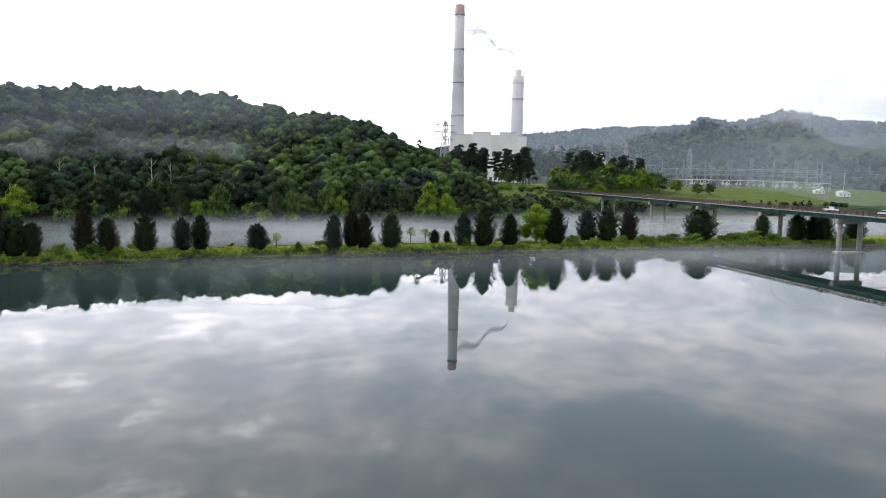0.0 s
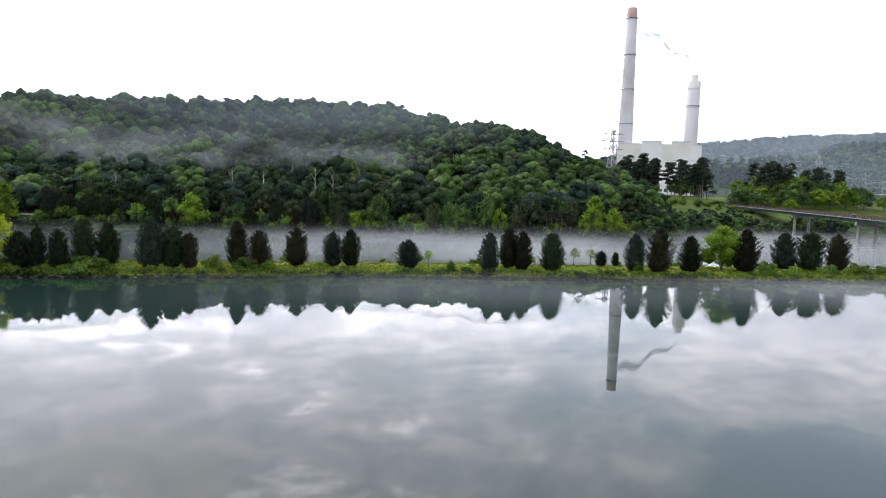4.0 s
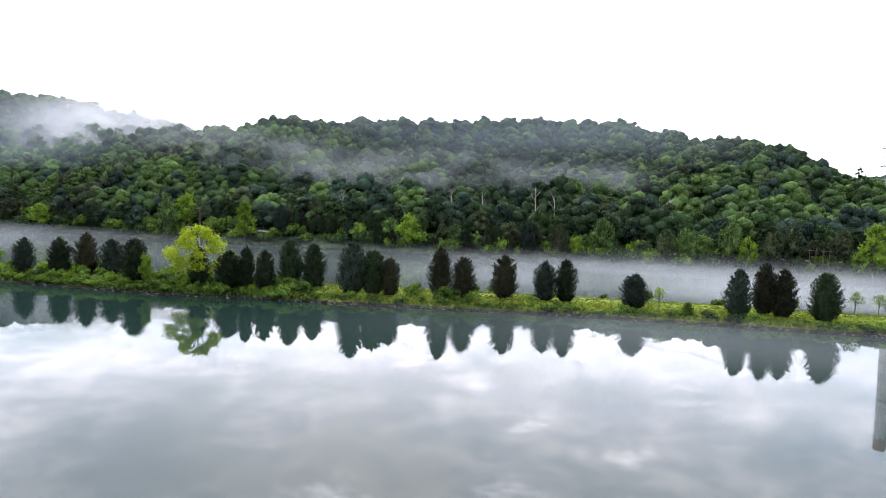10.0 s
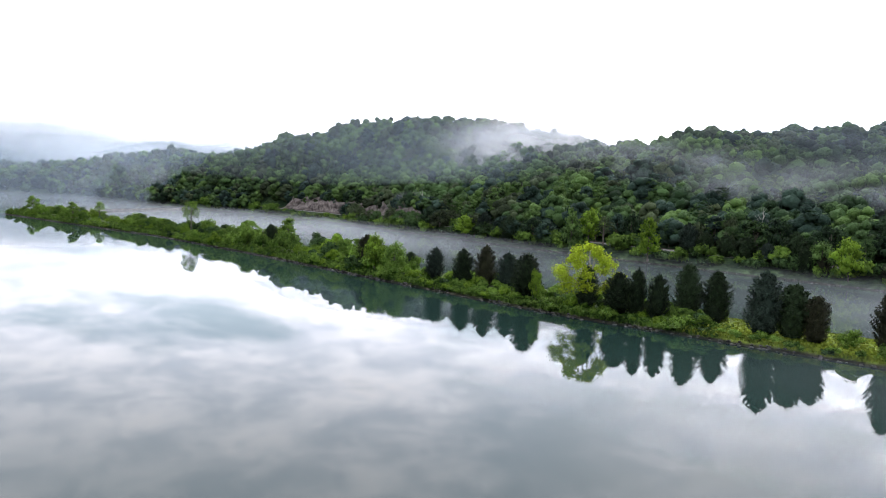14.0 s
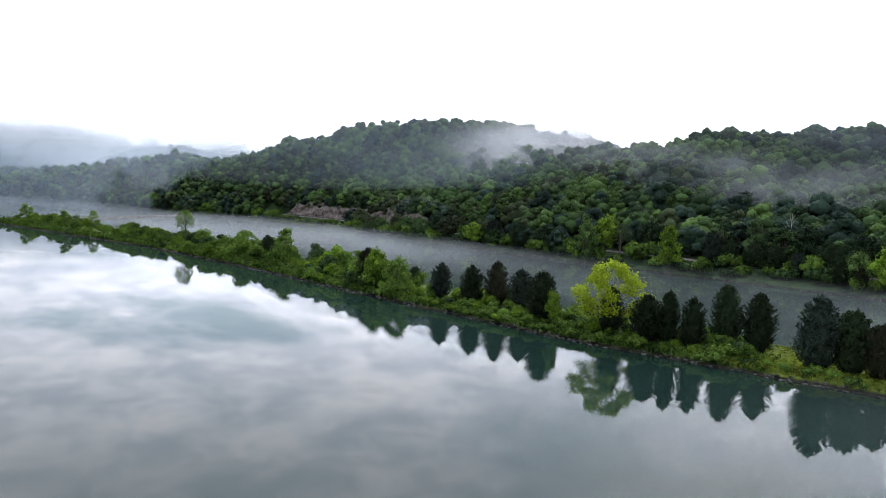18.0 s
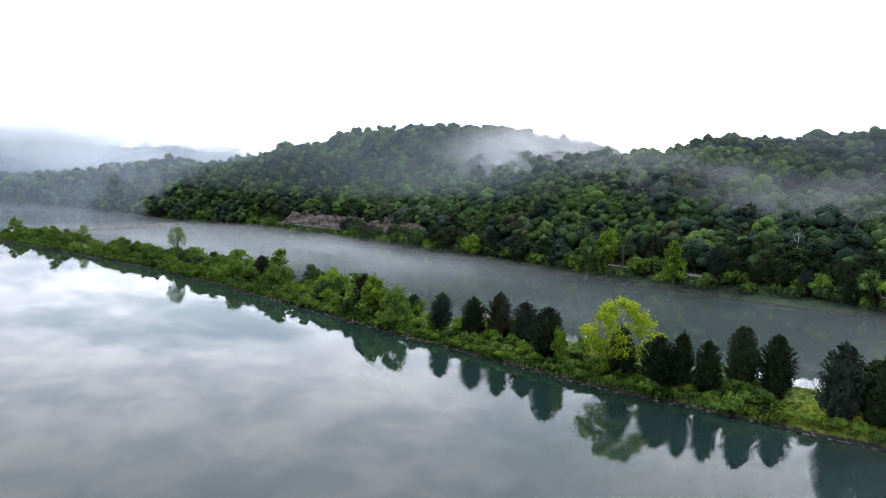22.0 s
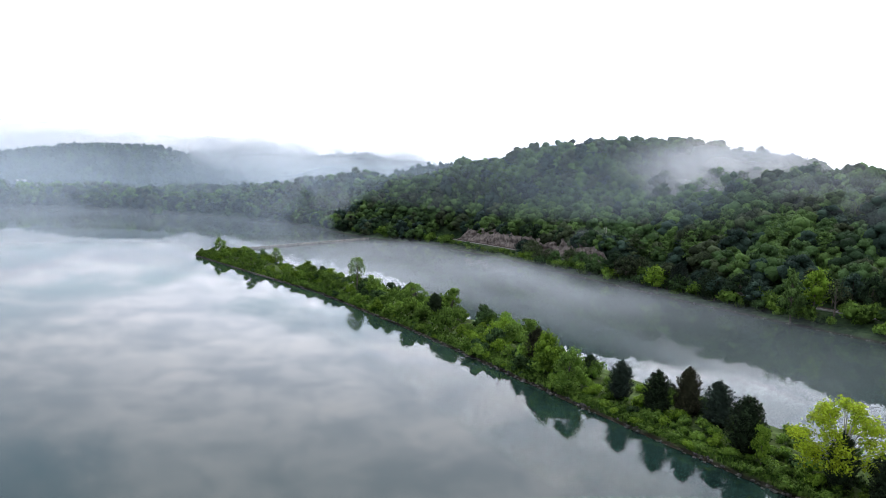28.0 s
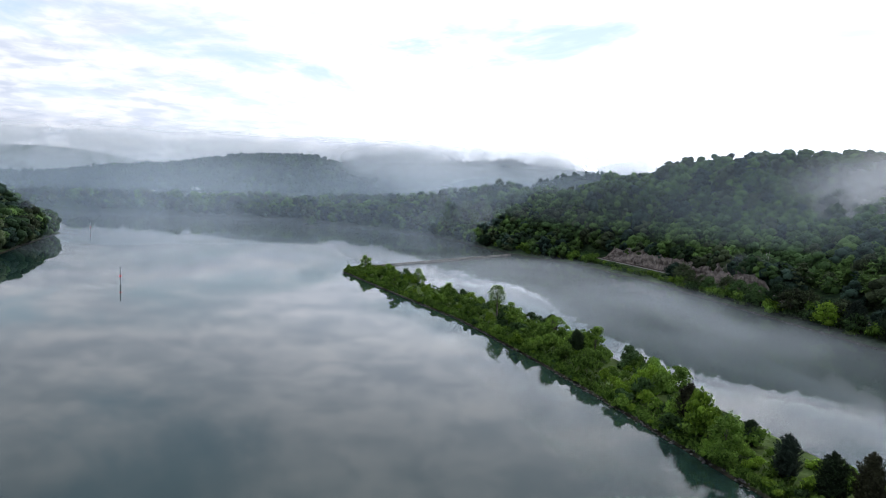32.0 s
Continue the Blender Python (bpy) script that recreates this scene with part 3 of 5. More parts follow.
def wood_crown(seed, height, radius, lobes, rings, sides, sprigs, size):
    """The crown of a forest tree: billowing lobes of leaves round a dome, with loose sprigs on them."""
    rng = np.random.default_rng(seed)
    bits = []
    for k in range(lobes):
        t = (k + 0.5) / lobes
        a = k * 2.39996 + rng.uniform(-0.4, 0.4)
        out = radius * (0.70 * math.cos(t * 1.45) ** 0.8 + 0.02) * rng.uniform(0.7, 1.25)
        c = np.array([out * math.cos(a), out * math.sin(a), height * (0.30 + 0.56 * t) + rng.uniform(-0.04, 0.04) * height])
        r = radius * rng.uniform(0.28, 0.46) * (1.1 - 0.22 * t)
        wide = np.array([r, r, r * rng.uniform(0.72, 0.95)])
        bits.append(blob(rng, c, wide, rings, sides, 0.24))
        d = sphere_points(rng, sprigs // lobes, -0.35)
        bits.append(leaves(rng, c + d * wide * rng.uniform(0.9, 1.25, (len(d), 1)), d, size, size * 0.75, 0.7))
    bits.append(blob(rng, np.array([0, 0, height * 0.36]), np.array([radius * 0.62, radius * 0.62, height * 0.34]), 4, 7, 0.2))
    return join(bits)


rng = np.random.default_rng(5)
high_kinds = [wood_crown(140 + k, 14.5, 6.0 + 0.5 * (k % 3), 9, 4, 6, 126, 1.0) for k in range(7)]
wood_kinds = [wood_crown(40 + k, 14.5, 5.6 + 0.5 * (k % 3), 11, 4, 7, 264, 0.75) for k in range(6)] + [pine(60, 16.0, 4.0, 180)[1]]
spots, upper = [], []
for gx0 in np.arange(-900, 125, 7.6):
    for gy0 in np.arange(-60, 660, 7.6):
        x, y = gx0 + rng.uniform(-3.2, 3.2), gy0 + rng.uniform(-3.2, 3.2)
        d = y - north_bank(x)
        if d < 24 or y > ridge_y(x) + 26 or (x < -520 and rng.random() < 0.35):
            continue
        if -430 < x < -288 and d < 26:
            continue
        k = rng.integers(0, 6) if rng.random() < 0.93 else 6
        # Leaf tones carry the slope's shade: darker round x -68, most at the foot.
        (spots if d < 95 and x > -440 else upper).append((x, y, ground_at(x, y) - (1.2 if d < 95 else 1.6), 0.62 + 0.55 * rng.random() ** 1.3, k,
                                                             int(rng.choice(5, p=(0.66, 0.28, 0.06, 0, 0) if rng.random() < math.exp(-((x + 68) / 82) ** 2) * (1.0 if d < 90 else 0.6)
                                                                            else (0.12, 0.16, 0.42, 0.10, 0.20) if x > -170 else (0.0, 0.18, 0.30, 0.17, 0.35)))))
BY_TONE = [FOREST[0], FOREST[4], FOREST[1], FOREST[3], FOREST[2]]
stand("hillside_woods", spots, wood_kinds, BY_TONE, "dense broadleaf forest covering the hillside, its shade in darker green", 1)
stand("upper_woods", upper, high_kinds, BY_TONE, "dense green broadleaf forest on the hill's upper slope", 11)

far_kinds = [wood_crown(80 + k, 13.0, 7.0, 2, 3, 5, 6, 2.2) for k in range(4)]
spots = []
for hx, hy, hz, a, b, turn in (HILLS[1], HILLS[4]):
    c, s = math.cos(radians(turn)), math.sin(radians(turn))
    for u, v in zip(rng.uniform(-1.4, 1.4, 420) * a, rng.uniform(-1.4, 0.3, 420) * b):
        x, y = hx + u * c - v * s, hy + u * s + v * c
        if ground_at(x, y) > 8 and y - north_bank(x) > 25:
            spots.append((x, y, ground_at(x, y) - 1.5, rng.uniform(0.7, 1.15), rng.integers(4)))
for (cx, cy, far, before, behind, crest), (lo, hi), count in zip(RIDGES, ((79, 112), (60, 84), (-54, -14)), (2400, 900, 3000)):
    side, away = radians(1) * rng.uniform(lo, hi, count), far - before * 1.25 * rng.random(count) ** 1.35 + 20
    x, y = cx - away * np.sin(side), cy + away * np.cos(side)
    z = land(x, y)
    for px, py, pz, r in zip(x, y, z, away):
        if pz > 6 and py - north_bank(px) > 25 and not (120 < px < 1000 and py < 860):
            spots.append((px, py, pz - 2.5, rng.uniform(0.7, 1.15) * max(1.0, r / 1250), rng.integers(4)))
for _ in range(1900):
    side, r = radians(1) * rng.uniform(-56, -13), rng.uniform(690, 1130)
    px, py = -4 - r * math.sin(side), -23 + r * math.cos(side)
    if (py > 700 or px > 620) and not (px < 430 and py < 970) and ground_at(px, py) > 4:
        spots.append((px, py, ground_at(px, py) - 2.0, rng.uniform(0.7, 1.15), rng.integers(4)))
far_side, slope_spots = [], []
stand("distant_woods", spots, far_kinds, FOREST[:2] + FOREST[4:], "hazy blue-green woods on the distant hills", 2)

spots = []
for _ in range(330):
    x = rng.uniform(92, 262)
    y = float(north_bank(x)) + 2 + 88 * rng.random()
    if abs(x - (172 + 0.115 * (y - 147))) > (9 if y > 352 else 0) and y < 402:
        low = 0.36 if abs(x - (172 + 0.115 * (y - 147))) < 9 else rng.uniform(0.32, 0.7)
        if x > 116 and y > 300:
            low = min(low, ((12.5 if x < 165 else 9.5) - ground_at(x, y)) / 18)
        if low > 0.1:
            slope_spots.append((x, y, ground_at(x, y) - 0.3, low, rng.integers(6)))
for _ in range(330):
    y = rng.uniform(-560, 110)
    x = float(np.interp(y, [-600, -150, -40, 102], [-905, -885, -868, -806])) - 2 - 90 * rng.random() ** 1.7
    far_side.append((x, y, max(0.5, ground_at(x, y)) - 0.5, rng.uniform(0.6, 1.0), rng.integers(7)))
for _ in range(230):
    x = rng.uniform(-606, -430)
    y = float(south_bank(x)) - 1.5 - 60 * rng.random() ** 1.4
    spots.append((x, y, ground_at(x, y) - 0.3, rng.uniform(0.75, 1.2), rng.integers(6)))
for _ in range(120):
    x = rng.uniform(-900, -440)
    y = rng.uniform(-260, -80)
    if south_bank(x) - y > 2:
        spots.append((x, y, ground_at(x, y) - 0.3, rng.uniform(0.7, 1.1), rng.integers(6)))
for _ in range(260):
    x = rng.uniform(-895, -440)
    y = float(north_bank(x)) + rng.uniform(2, 26)
    spots.append((x, y, ground_at(x, y) - 0.3, rng.uniform(0.5, 0.85), rng.integers(6)))
for _ in range(230):
    x, d = rng.uniform(90, 420), rng.uniform(3, 60)
    y = float(north_bank(x)) + d
    size = rng.uniform(0.35, 0.70)
    if x > 122:
        size = min(size, ((12.5 if x < 205 else 9.0) - ground_at(x, y)) / 16)
    if x > 232 and rng.random() < 0.6:
        continue
    if (not 176 < x < 224 or d < 12) and size > 0.1:
        spots.append((x, y, ground_at(x, y) - 0.3, size, rng.integers(6)))
stand("approach_woods", slope_spots, wood_kinds, FOREST[:4], "thick green brush and trees below the bridge approach", 13)
stand("far_shore_woods", far_side, high_kinds, FOREST, "green woods lining the far shore of the river", 12)
stand("waterside_woods", spots, high_kinds, FOREST, "green waterside trees crowding the river banks", 3)


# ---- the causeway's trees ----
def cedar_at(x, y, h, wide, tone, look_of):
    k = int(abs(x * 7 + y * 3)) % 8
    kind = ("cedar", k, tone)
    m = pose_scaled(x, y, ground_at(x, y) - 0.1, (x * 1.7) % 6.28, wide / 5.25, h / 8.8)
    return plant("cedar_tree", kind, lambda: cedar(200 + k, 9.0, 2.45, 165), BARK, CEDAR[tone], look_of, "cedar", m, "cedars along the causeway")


CEDAR_LOOK = ["dark green dense egg-shaped red cedar on the grassy causeway", "blue-green red cedar on the grassy causeway",
              "bronze-tinged red cedar on the grassy causeway"]
# place, height, width, tone
CEDARS_EAST = [(-79, 137.5, 8.2, 5.6, 0), (-76, 139, 8.8, 4.0, 0), (-72, 139.5, 8.3, 4.2, 0), (-70, 146, 10.4, 5.2, 0), (-66, 149, 9.3, 5.6, 0),
               (-64, 144.4, 3.5, 2.8, 0), (-55, 143.5, 10.8, 6.2, 1), (-51, 145, 9.4, 5.6, 0), (-47.5, 145, 8.0, 4.2, 2), (-38, 148, 10.4, 5.2, 2),
               (-33.5, 149, 8.7, 5.2, 2), (-26, 153, 9.0, 5.6, 2), (-18, 154, 8.2, 5.0, 1), (-14, 155, 8.9, 5.0, 0), (-0.8, 154, 7.0, 5.8, 1)]
CEDARS_MID = [(18, 155, 9.4, 5.2, 1), (23, 158.5, 10.4, 4.8, 2), (26, 157, 9.4, 5.1, 2), (33, 156.5, 9.7, 6.0, 0), (48.5, 170, 4.1, 3.4, 1),
              (52.5, 171, 3.8, 2.2, 0), (54, 160, 9.4, 5.6, 1), (59.5, 159, 11.0, 6.8, 2), (68, 161, 9.4, 6.0, 0), (83, 163.5, 11.4, 6.8, 2),
              (98, 173, 10.0, 6.8, 1), (105, 173, 10.6, 7.8, 0), (113, 174, 10.0, 6.4, 2), (139, 174, 10.6, 11.0, 0), (165, 176, 8.6, 6.0, 0)]
CEDARS_WEST = [(-100, 136, 9.4, 6.2, 0), (-110, 141, 8.2, 5.8, 1), (-115.5, 139.7, 9.2, 5.2, 2), (-119, 136, 8.2, 5.2, 0), (-128, 135.5, 7.8, 4.8, 1),
               (-85.5, 137, 8.3, 4.4, 0), (-142, 139.5, 5.2, 4.4, 0), (-155, 135, 8.6, 5.2, 2), (-211, 137, 7.2, 5.6, 0), (-240, 142, 6.6, 4.6, 0),
               (174, 170, 9.4, 7.0, 0), (181, 171, 8.7, 6.0, 0), (186, 172, 9.7, 8.0, 0), (203, 175, 7.5, 8.0, 0)]
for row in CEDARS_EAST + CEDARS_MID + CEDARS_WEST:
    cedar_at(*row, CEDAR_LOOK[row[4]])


def leafy_at(kind, shape, x, y, h, wide, leaf, look_of, bark=BARK, category="tree", group="", z=None):
    """A leafy tree; shape picks one of a few forms."""
    forms = {"round": (9.0, 4.2, 960, 0.60, 11, 0.18), "tall": (12.0, 3.4, 960, 0.68, 11, 0.10), "open": (12.5, 5.0, 6400, 0.38, 30, 0.12),
             "thin": (11.0, 3.0, 620, 0.50, 9, 0.42), "small": (6.0, 2.6, 900, 0.40, 8, 0.15), "vase": (11.0, 3.2, 1300, 0.42, 10, 0.42), "full": (12.0, 5.6, 3600, 0.46, 16, 0.06)}
    fh, fr, count, size, lobes, bare = forms[shape]
    k = int(abs(x * 5 + y)) % 3
    key = (shape, k, leaf.name, bark.name)
    m = pose_scaled(x, y, (ground_at(x, y) if z is None else z) - 0.1, (x * 2.3) % 6.28, wide / (2.15 * fr), h / (fh * 0.98))
    return plant(kind, key, lambda: broadleaf(300 + 7 * k + len(shape), fh, fr, count, size, lobes, bare, core=shape not in ("open", "thin", "vase"),
                                                lobe=(0.15, 0.26) if shape == "open" else (0.34, 0.52), spread=1.35 if shape == "open" else 1.0),
                 bark, leaf, look_of, category, m, group)


leafy_at("sycamore_tree", "open", -86.5, 138.5, 12.5, 12.0, YELLOW, "yellow-green young sycamore with pale limbs on the causeway", PALE_BARK)
leafy_at("broadleaf_tree", "full", 79, 168, 11.4, 12.5, LIME, "bright green broadleaf tree among the causeway cedars")
leafy_at("broadleaf_tree", "vase", -263, 131.5, 11.8, 6.8, FRESH, "slender tree with a bare trunk and a flat top")
leafy_at("broadleaf_tree", "open", -231, 139, 7.2, 8.0, FRESH, "low spreading tree over the causeway shrubs")
leafy_at("broadleaf_tree", "tall", -204, 139, 9.9, 6.8, FRESH, "tall green tree rising from the causeway shrubs")
leafy_at("broadleaf_tree", "small", -387, 104, 8.0, 6.6, FRESH, "leafy tree at the causeway's tip")
leafy_at("broadleaf_tree", "tall", -336, 109, 8.0, 6.0, FRESH, "leafy tree on the causeway's western end")
leafy_at("broadleaf_tree", "vase", -337, 120, 7.8, 4.8, FRESH, "thin sapling on the causeway's western end")
leafy_at("broadleaf_tree", "small", -295, 124, 5.4, 5.4, SHRUB, "small leafy tree on the causeway")
leafy_at("broadleaf_tree", "round", -150, 134, 8.6, 7.0, BRIGHT, "bright green tree at the edge of the shrubs")
leafy_at("broadleaf_tree", "round", -138, 131, 8.0, 7.0, SHRUB, "green tree leaning over the causeway's shore")
leafy_at("broadleaf_tree", "small", -96, 134.5, 6.4, 3.6, BRIGHT, "bright green sapling in front of a cedar")


# ---- river mist ----
def sheet(name, xs, ys, height, mat, density, label):
    X, Y = np.meshgrid(xs, ys, indexing="ij")
    Z = height(X, Y)
    nx, ny = X.shape
    i, j = np.meshgrid(np.arange(nx - 1), np.arange(ny - 1), indexing="ij")
    q = np.stack([i * ny + j, (i + 1) * ny + j, (i + 1) * ny + j + 1, i * ny + j + 1], -1).reshape(-1, 4)
    me = mesh_of(name, np.stack([X, Y, Z], -1).reshape(-1, 3), [q], [mat])
    me.attributes.new("veil", "FLOAT", "POINT").data.foreach_set("value", np.clip(density(X, Y), 0, 1).astype(np.float32).ravel())
    me.shade_smooth()
    return tagged(new(name, me), label, "mist", kind="stuff")


# ---- shrubs, grass and stones of the causeway ----
def shrub_mesh(seed, leaf, big=False):
    rng = np.random.default_rng(seed)
    bits = []
    if big:
        for k in range(11):
            a, o, z = k * 2.4 + rng.uniform(-0.4, 0.4), rng.uniform(0.15, 0.72), rng.uniform(0.15, 0.86)
            o *= 1.15 - 0.7 * z
            c = np.array([o * math.cos(a), o * math.sin(a), z])
            s = np.array([0.30, 0.30, 0.19]) * rng.uniform(0.65, 1.2)
            bits.append(blob(rng, c - (0, 0, 0.06), s * 0.62, 3, 5, 0.25))
            d = sphere_points(rng, 74, -0.4)
            bits.append(leaves(rng, c + d * s * rng.uniform(0.6, 1.3, (len(d), 1)), d, 0.125, 0.085, 0.6, 0.3))
        v, q = join(bits)
        v[:, 2] = np.maximum(v[:, 2], -0.05)
        return mesh_of("shrub", v, [q], [leaf])
    for k in range(6):
        c = np.array([rng.uniform(-0.55, 0.55), rng.uniform(-0.55, 0.55), rng.uniform(0.25, 0.7)])
        s = np.array([0.42, 0.42, 0.34]) * rng.uniform(0.7, 1.15)
        bits.append(blob(rng, c, s * 0.75, 4, 6, 0.25))
        d = sphere_points(rng, 46, -0.6)
        bits.append(leaves(rng, c + d * s * rng.uniform(0.85, 1.25, (len(d), 1)), d, 0.25, 0.15, 0.6, 0.6))
    v, q = join(bits)
    v[:, 2] = np.maximum(v[:, 2], -0.05)
    return mesh_of("shrub", v, [q], [leaf])


SHRUB_LEAF = (SHRUB, BRIGHT, FRESH, FOREST[1])
SHRUBS = [[shrub_mesh(500 + k, mat, k > 3) for k in range(8)] for mat in SHRUB_LEAF]
SHRUB_LOOK = ["green shrub on the causeway's bank", "bright green shrub on the causeway's bank", "fresh green shrub on the causeway's bank",
              "dark green shrub on the causeway's bank"]


JOINED = []


def shrub_at(x, y, wide, tall, tone, k, look_of, group):
    if look_of == "":
        JOINED.append((x, y, wide, tall, tone, k))
        return None
    ob = new("shrub", SHRUBS[tone][k % 8])
    ob.matrix_basis = pose_scaled(x, y, ground_at(x, y) - 0.08, (x * 3.1) % 6.28, wide / 1.7, tall / 1.05)
    return tagged(ob, look_of, "shrub", group)


rng = np.random.default_rng(21)
for x in np.arange(-402, -131, 3.4):
    across = float(far_shore(x) - near_shore(x))
    for d in np.arange(1.6, across - (2 if x < -170 else 7), 5.0):
        if rng.random() < 0.22:
            continue
        y = float(near_shore(x)) + d + rng.uniform(-1.0, 1.0)
        tall = (1.5 + 4.6 * rng.random() ** 2.0) * (1.2 if x > -250 else 0.85) * (0.6 if d < 4 else 1.0)
        tone = int(rng.choice(4, p=(0.38, 0.20, 0.22, 0.20)))
        shrub_at(x + rng.uniform(-1, 1), y, tall * rng.uniform(1.15, 1.6), tall, tone, int(rng.integers(4, 8)),
                 SHRUB_LOOK[tone] if x > -190 else "", "shrubs on the causeway's wild end")
for x in np.arange(-131, 200, 2.1):
    tall = rng.uniform(0.7, 1.7)
    tone = int(rng.choice(4, p=(0.40, 0.22, 0.30, 0.08)))
    shrub_at(x + rng.uniform(-1, 1), float(near_shore(x)) + rng.uniform(0.9, 3.2), tall * rng.uniform(1.5, 2.4), tall, tone,
             int(rng.integers(4)), SHRUB_LOOK[tone], "low shrubs along the causeway's shore")
    if rng.random() < 0.35:
        tall = rng.uniform(0.9, 2.2)
        shrub_at(x, float(far_shore(x)) - rng.uniform(1.5, 4), tall * 1.5, tall, 0, int(rng.integers(4)), SHRUB_LOOK[0],
                 "low shrubs along the causeway's shore")
for x in np.arange(-132, -62, 2.8):
    for d in (4.2, 7.5, 15.0):
        tall = rng.uniform(1.0, 2.6)
        tone = int(rng.choice(4, p=(0.45, 0.12, 0.28, 0.15)))
        shrub_at(x + rng.uniform(-1, 1), float(near_shore(x)) + d + rng.uniform(-0.8, 0.8), tall * rng.uniform(1.3, 1.9), tall, tone, int(rng.integers(4)),
                 SHRUB_LOOK[tone] if d < 5 else "", "low shrubs along the causeway's shore")
for x, y, wide, tall in [(-64, 140.5, 5.6, 2.4), (-36, 145.5, 6.5, 3.2), (-31, 146, 4.5, 2.4), (-43, 147, 5, 2.8), (-20, 150.5, 4, 1.6), (9, 152, 2.6, 3.0),
                         (54, 157, 2.8, 3.4), (88, 161, 7, 3.2), (94, 161, 6, 2.6), (104, 163, 8, 3.0), (113, 164, 8, 2.8), (122, 165, 9, 3.4),
                         (131, 166, 8, 3.0), (146, 167, 9, 3.4), (154, 168, 8, 4.2), (162, 168, 7, 3.0), (192, 170, 8, 3.2)]:
    shrub_at(x, y, wide, tall, 2 if tall < 3 else 0, 4 + int(abs(x)) % 4, "leafy bush beside the cedars", "bushes beside the cedars")
for x, y, h in [(4, 156, 4.2), (-84, 146, 3.5), (41, 168, 4.6), (46, 171, 4.4), (72, 171, 4.0)]:
    leafy_at("sapling_tree", "thin", x, y, h, h * 0.7, BRIGHT, "thin bright green sapling on the mown grass", category="sapling")


def scatter_blades(name, count, spread, tall, mat, label, seed):
    rng = np.random.default_rng(seed)
    x, d = spread(rng, count)
    y = near_shore(x) + d
    z = land(x, y)
    a, h, s = rng.uniform(0, 6.28, count), rng.uniform(0.5, 1.2, count) * tall, rng.uniform(0.12, 0.3, count)
    lean = rng.normal(0, 0.12, (count, 2))
    v = np.stack([np.stack([x - s * np.cos(a), y - s * np.sin(a), z - 0.05], 1), np.stack([x + s * np.cos(a), y + s * np.sin(a), z - 0.05], 1),
                  np.stack([x + 1.5 * s * np.cos(a) + lean[:, 0], y + 1.5 * s * np.sin(a) + lean[:, 1], z + h * 0.8], 1),
                  np.stack([x - 0.6 * s * np.cos(a) + lean[:, 0], y - 0.6 * s * np.sin(a) + lean[:, 1], z + h], 1)], 1).reshape(-1, 3)
    me = mesh_of(name, v, [np.arange(4 * count).reshape(-1, 4)], [mat])
    return tagged(new(name, me), label, "grass", kind="stuff")


scatter_blades("bank_grass", 15000, lambda r, n: (r.uniform(-66, 230, n), np.abs(r.normal(0, 2.6, n)) + 0.9), 0.55, GRASS,
               "tall yellow-green grass and weeds on the causeway's bank", 31)
scatter_blades("bank_weeds", 14000, lambda r, n: (r.uniform(-402, -60, n), np.abs(r.normal(0, 2.6, n)) + 0.7), 0.6, SHRUB,
               "rank green weeds on the causeway's wild shore", 33)
scatter_blades("mown_grass", 20000, lambda r, n: (r.uniform(-66, 200, n), r.uniform(4, 21, n)), 0.16, GRASS,
               "short mown grass on top of the causeway", 32)


def stones(name, count, line_of, seed, label):
    rng = np.random.default_rng(seed)
    bits = []
    for _ in range(count):
        x = rng.uniform(-405, 200)
        s = rng.uniform(0.12, 0.4)
        y = float(line_of(x)) + rng.normal(0.1, 0.35)
        bits.append(blob(rng, np.array([x, y, max(-0.05, ground_at(x, y)) + 0.02]), np.array([1.2, 1.0, 0.6]) * s, 4, 6, 0.3))
    v, q = join(bits)
    return tagged(new(name, mesh_of(name, v, [q], [STONE])), label, "stones", kind="stuff")


stones("shore_stones", 900, near_shore, 41, "grey stones and drift along the waterline")
stones("far_shore_stones", 500, north_bank, 42, "pale stones along the far waterline")


# ---- the far bank ----
FAR_TREES = [("tall", -143, 248, 16.2, 8.8, 2), ("tall", -175, 245, 19.0, 8.0, 1), ("round", -174, 254, 14.0, 11.0, 2), ("thin", -166, 253, 12.5, 8.0, 3),
             ("round", -235, 246, 10.5, 11.5, 2), ("round", -80, 255, 12.5, 9.5, 2), ("open", -27, 256, 12.5, 7.0, 3), ("small", -21, 255, 8.6, 7.0, 2),
             ("round", -12, 258, 14.3, 9.7, 1), ("round", 8, 259, 12.0, 7.0, 3), ("round", 15, 260, 12.5, 8.0, 1), ("round", 28, 261, 15.5, 9.0, 1),
             ("small", 33, 259, 11.0, 6.4, 2), ("round", 41, 262, 13.0, 7.5, 3), ("round", 47, 263, 14.6, 8.2, 3), ("tall", 71, 265, 18.0, 10.0, 2),
             ("round", 81, 270, 12.5, 9.0, 2)]
for shape, x, y, h, wide, tone in FAR_TREES:
    mat = [FOREST[1], FOREST[2], BRIGHT, FOREST[3]][tone]
    leafy_at("broadleaf_tree", shape, x, y, h, wide, mat, ["deep green", "fresh green", "bright green", "grey-green"][tone] + " tree at the far water's edge",
             group="trees on the far bank")
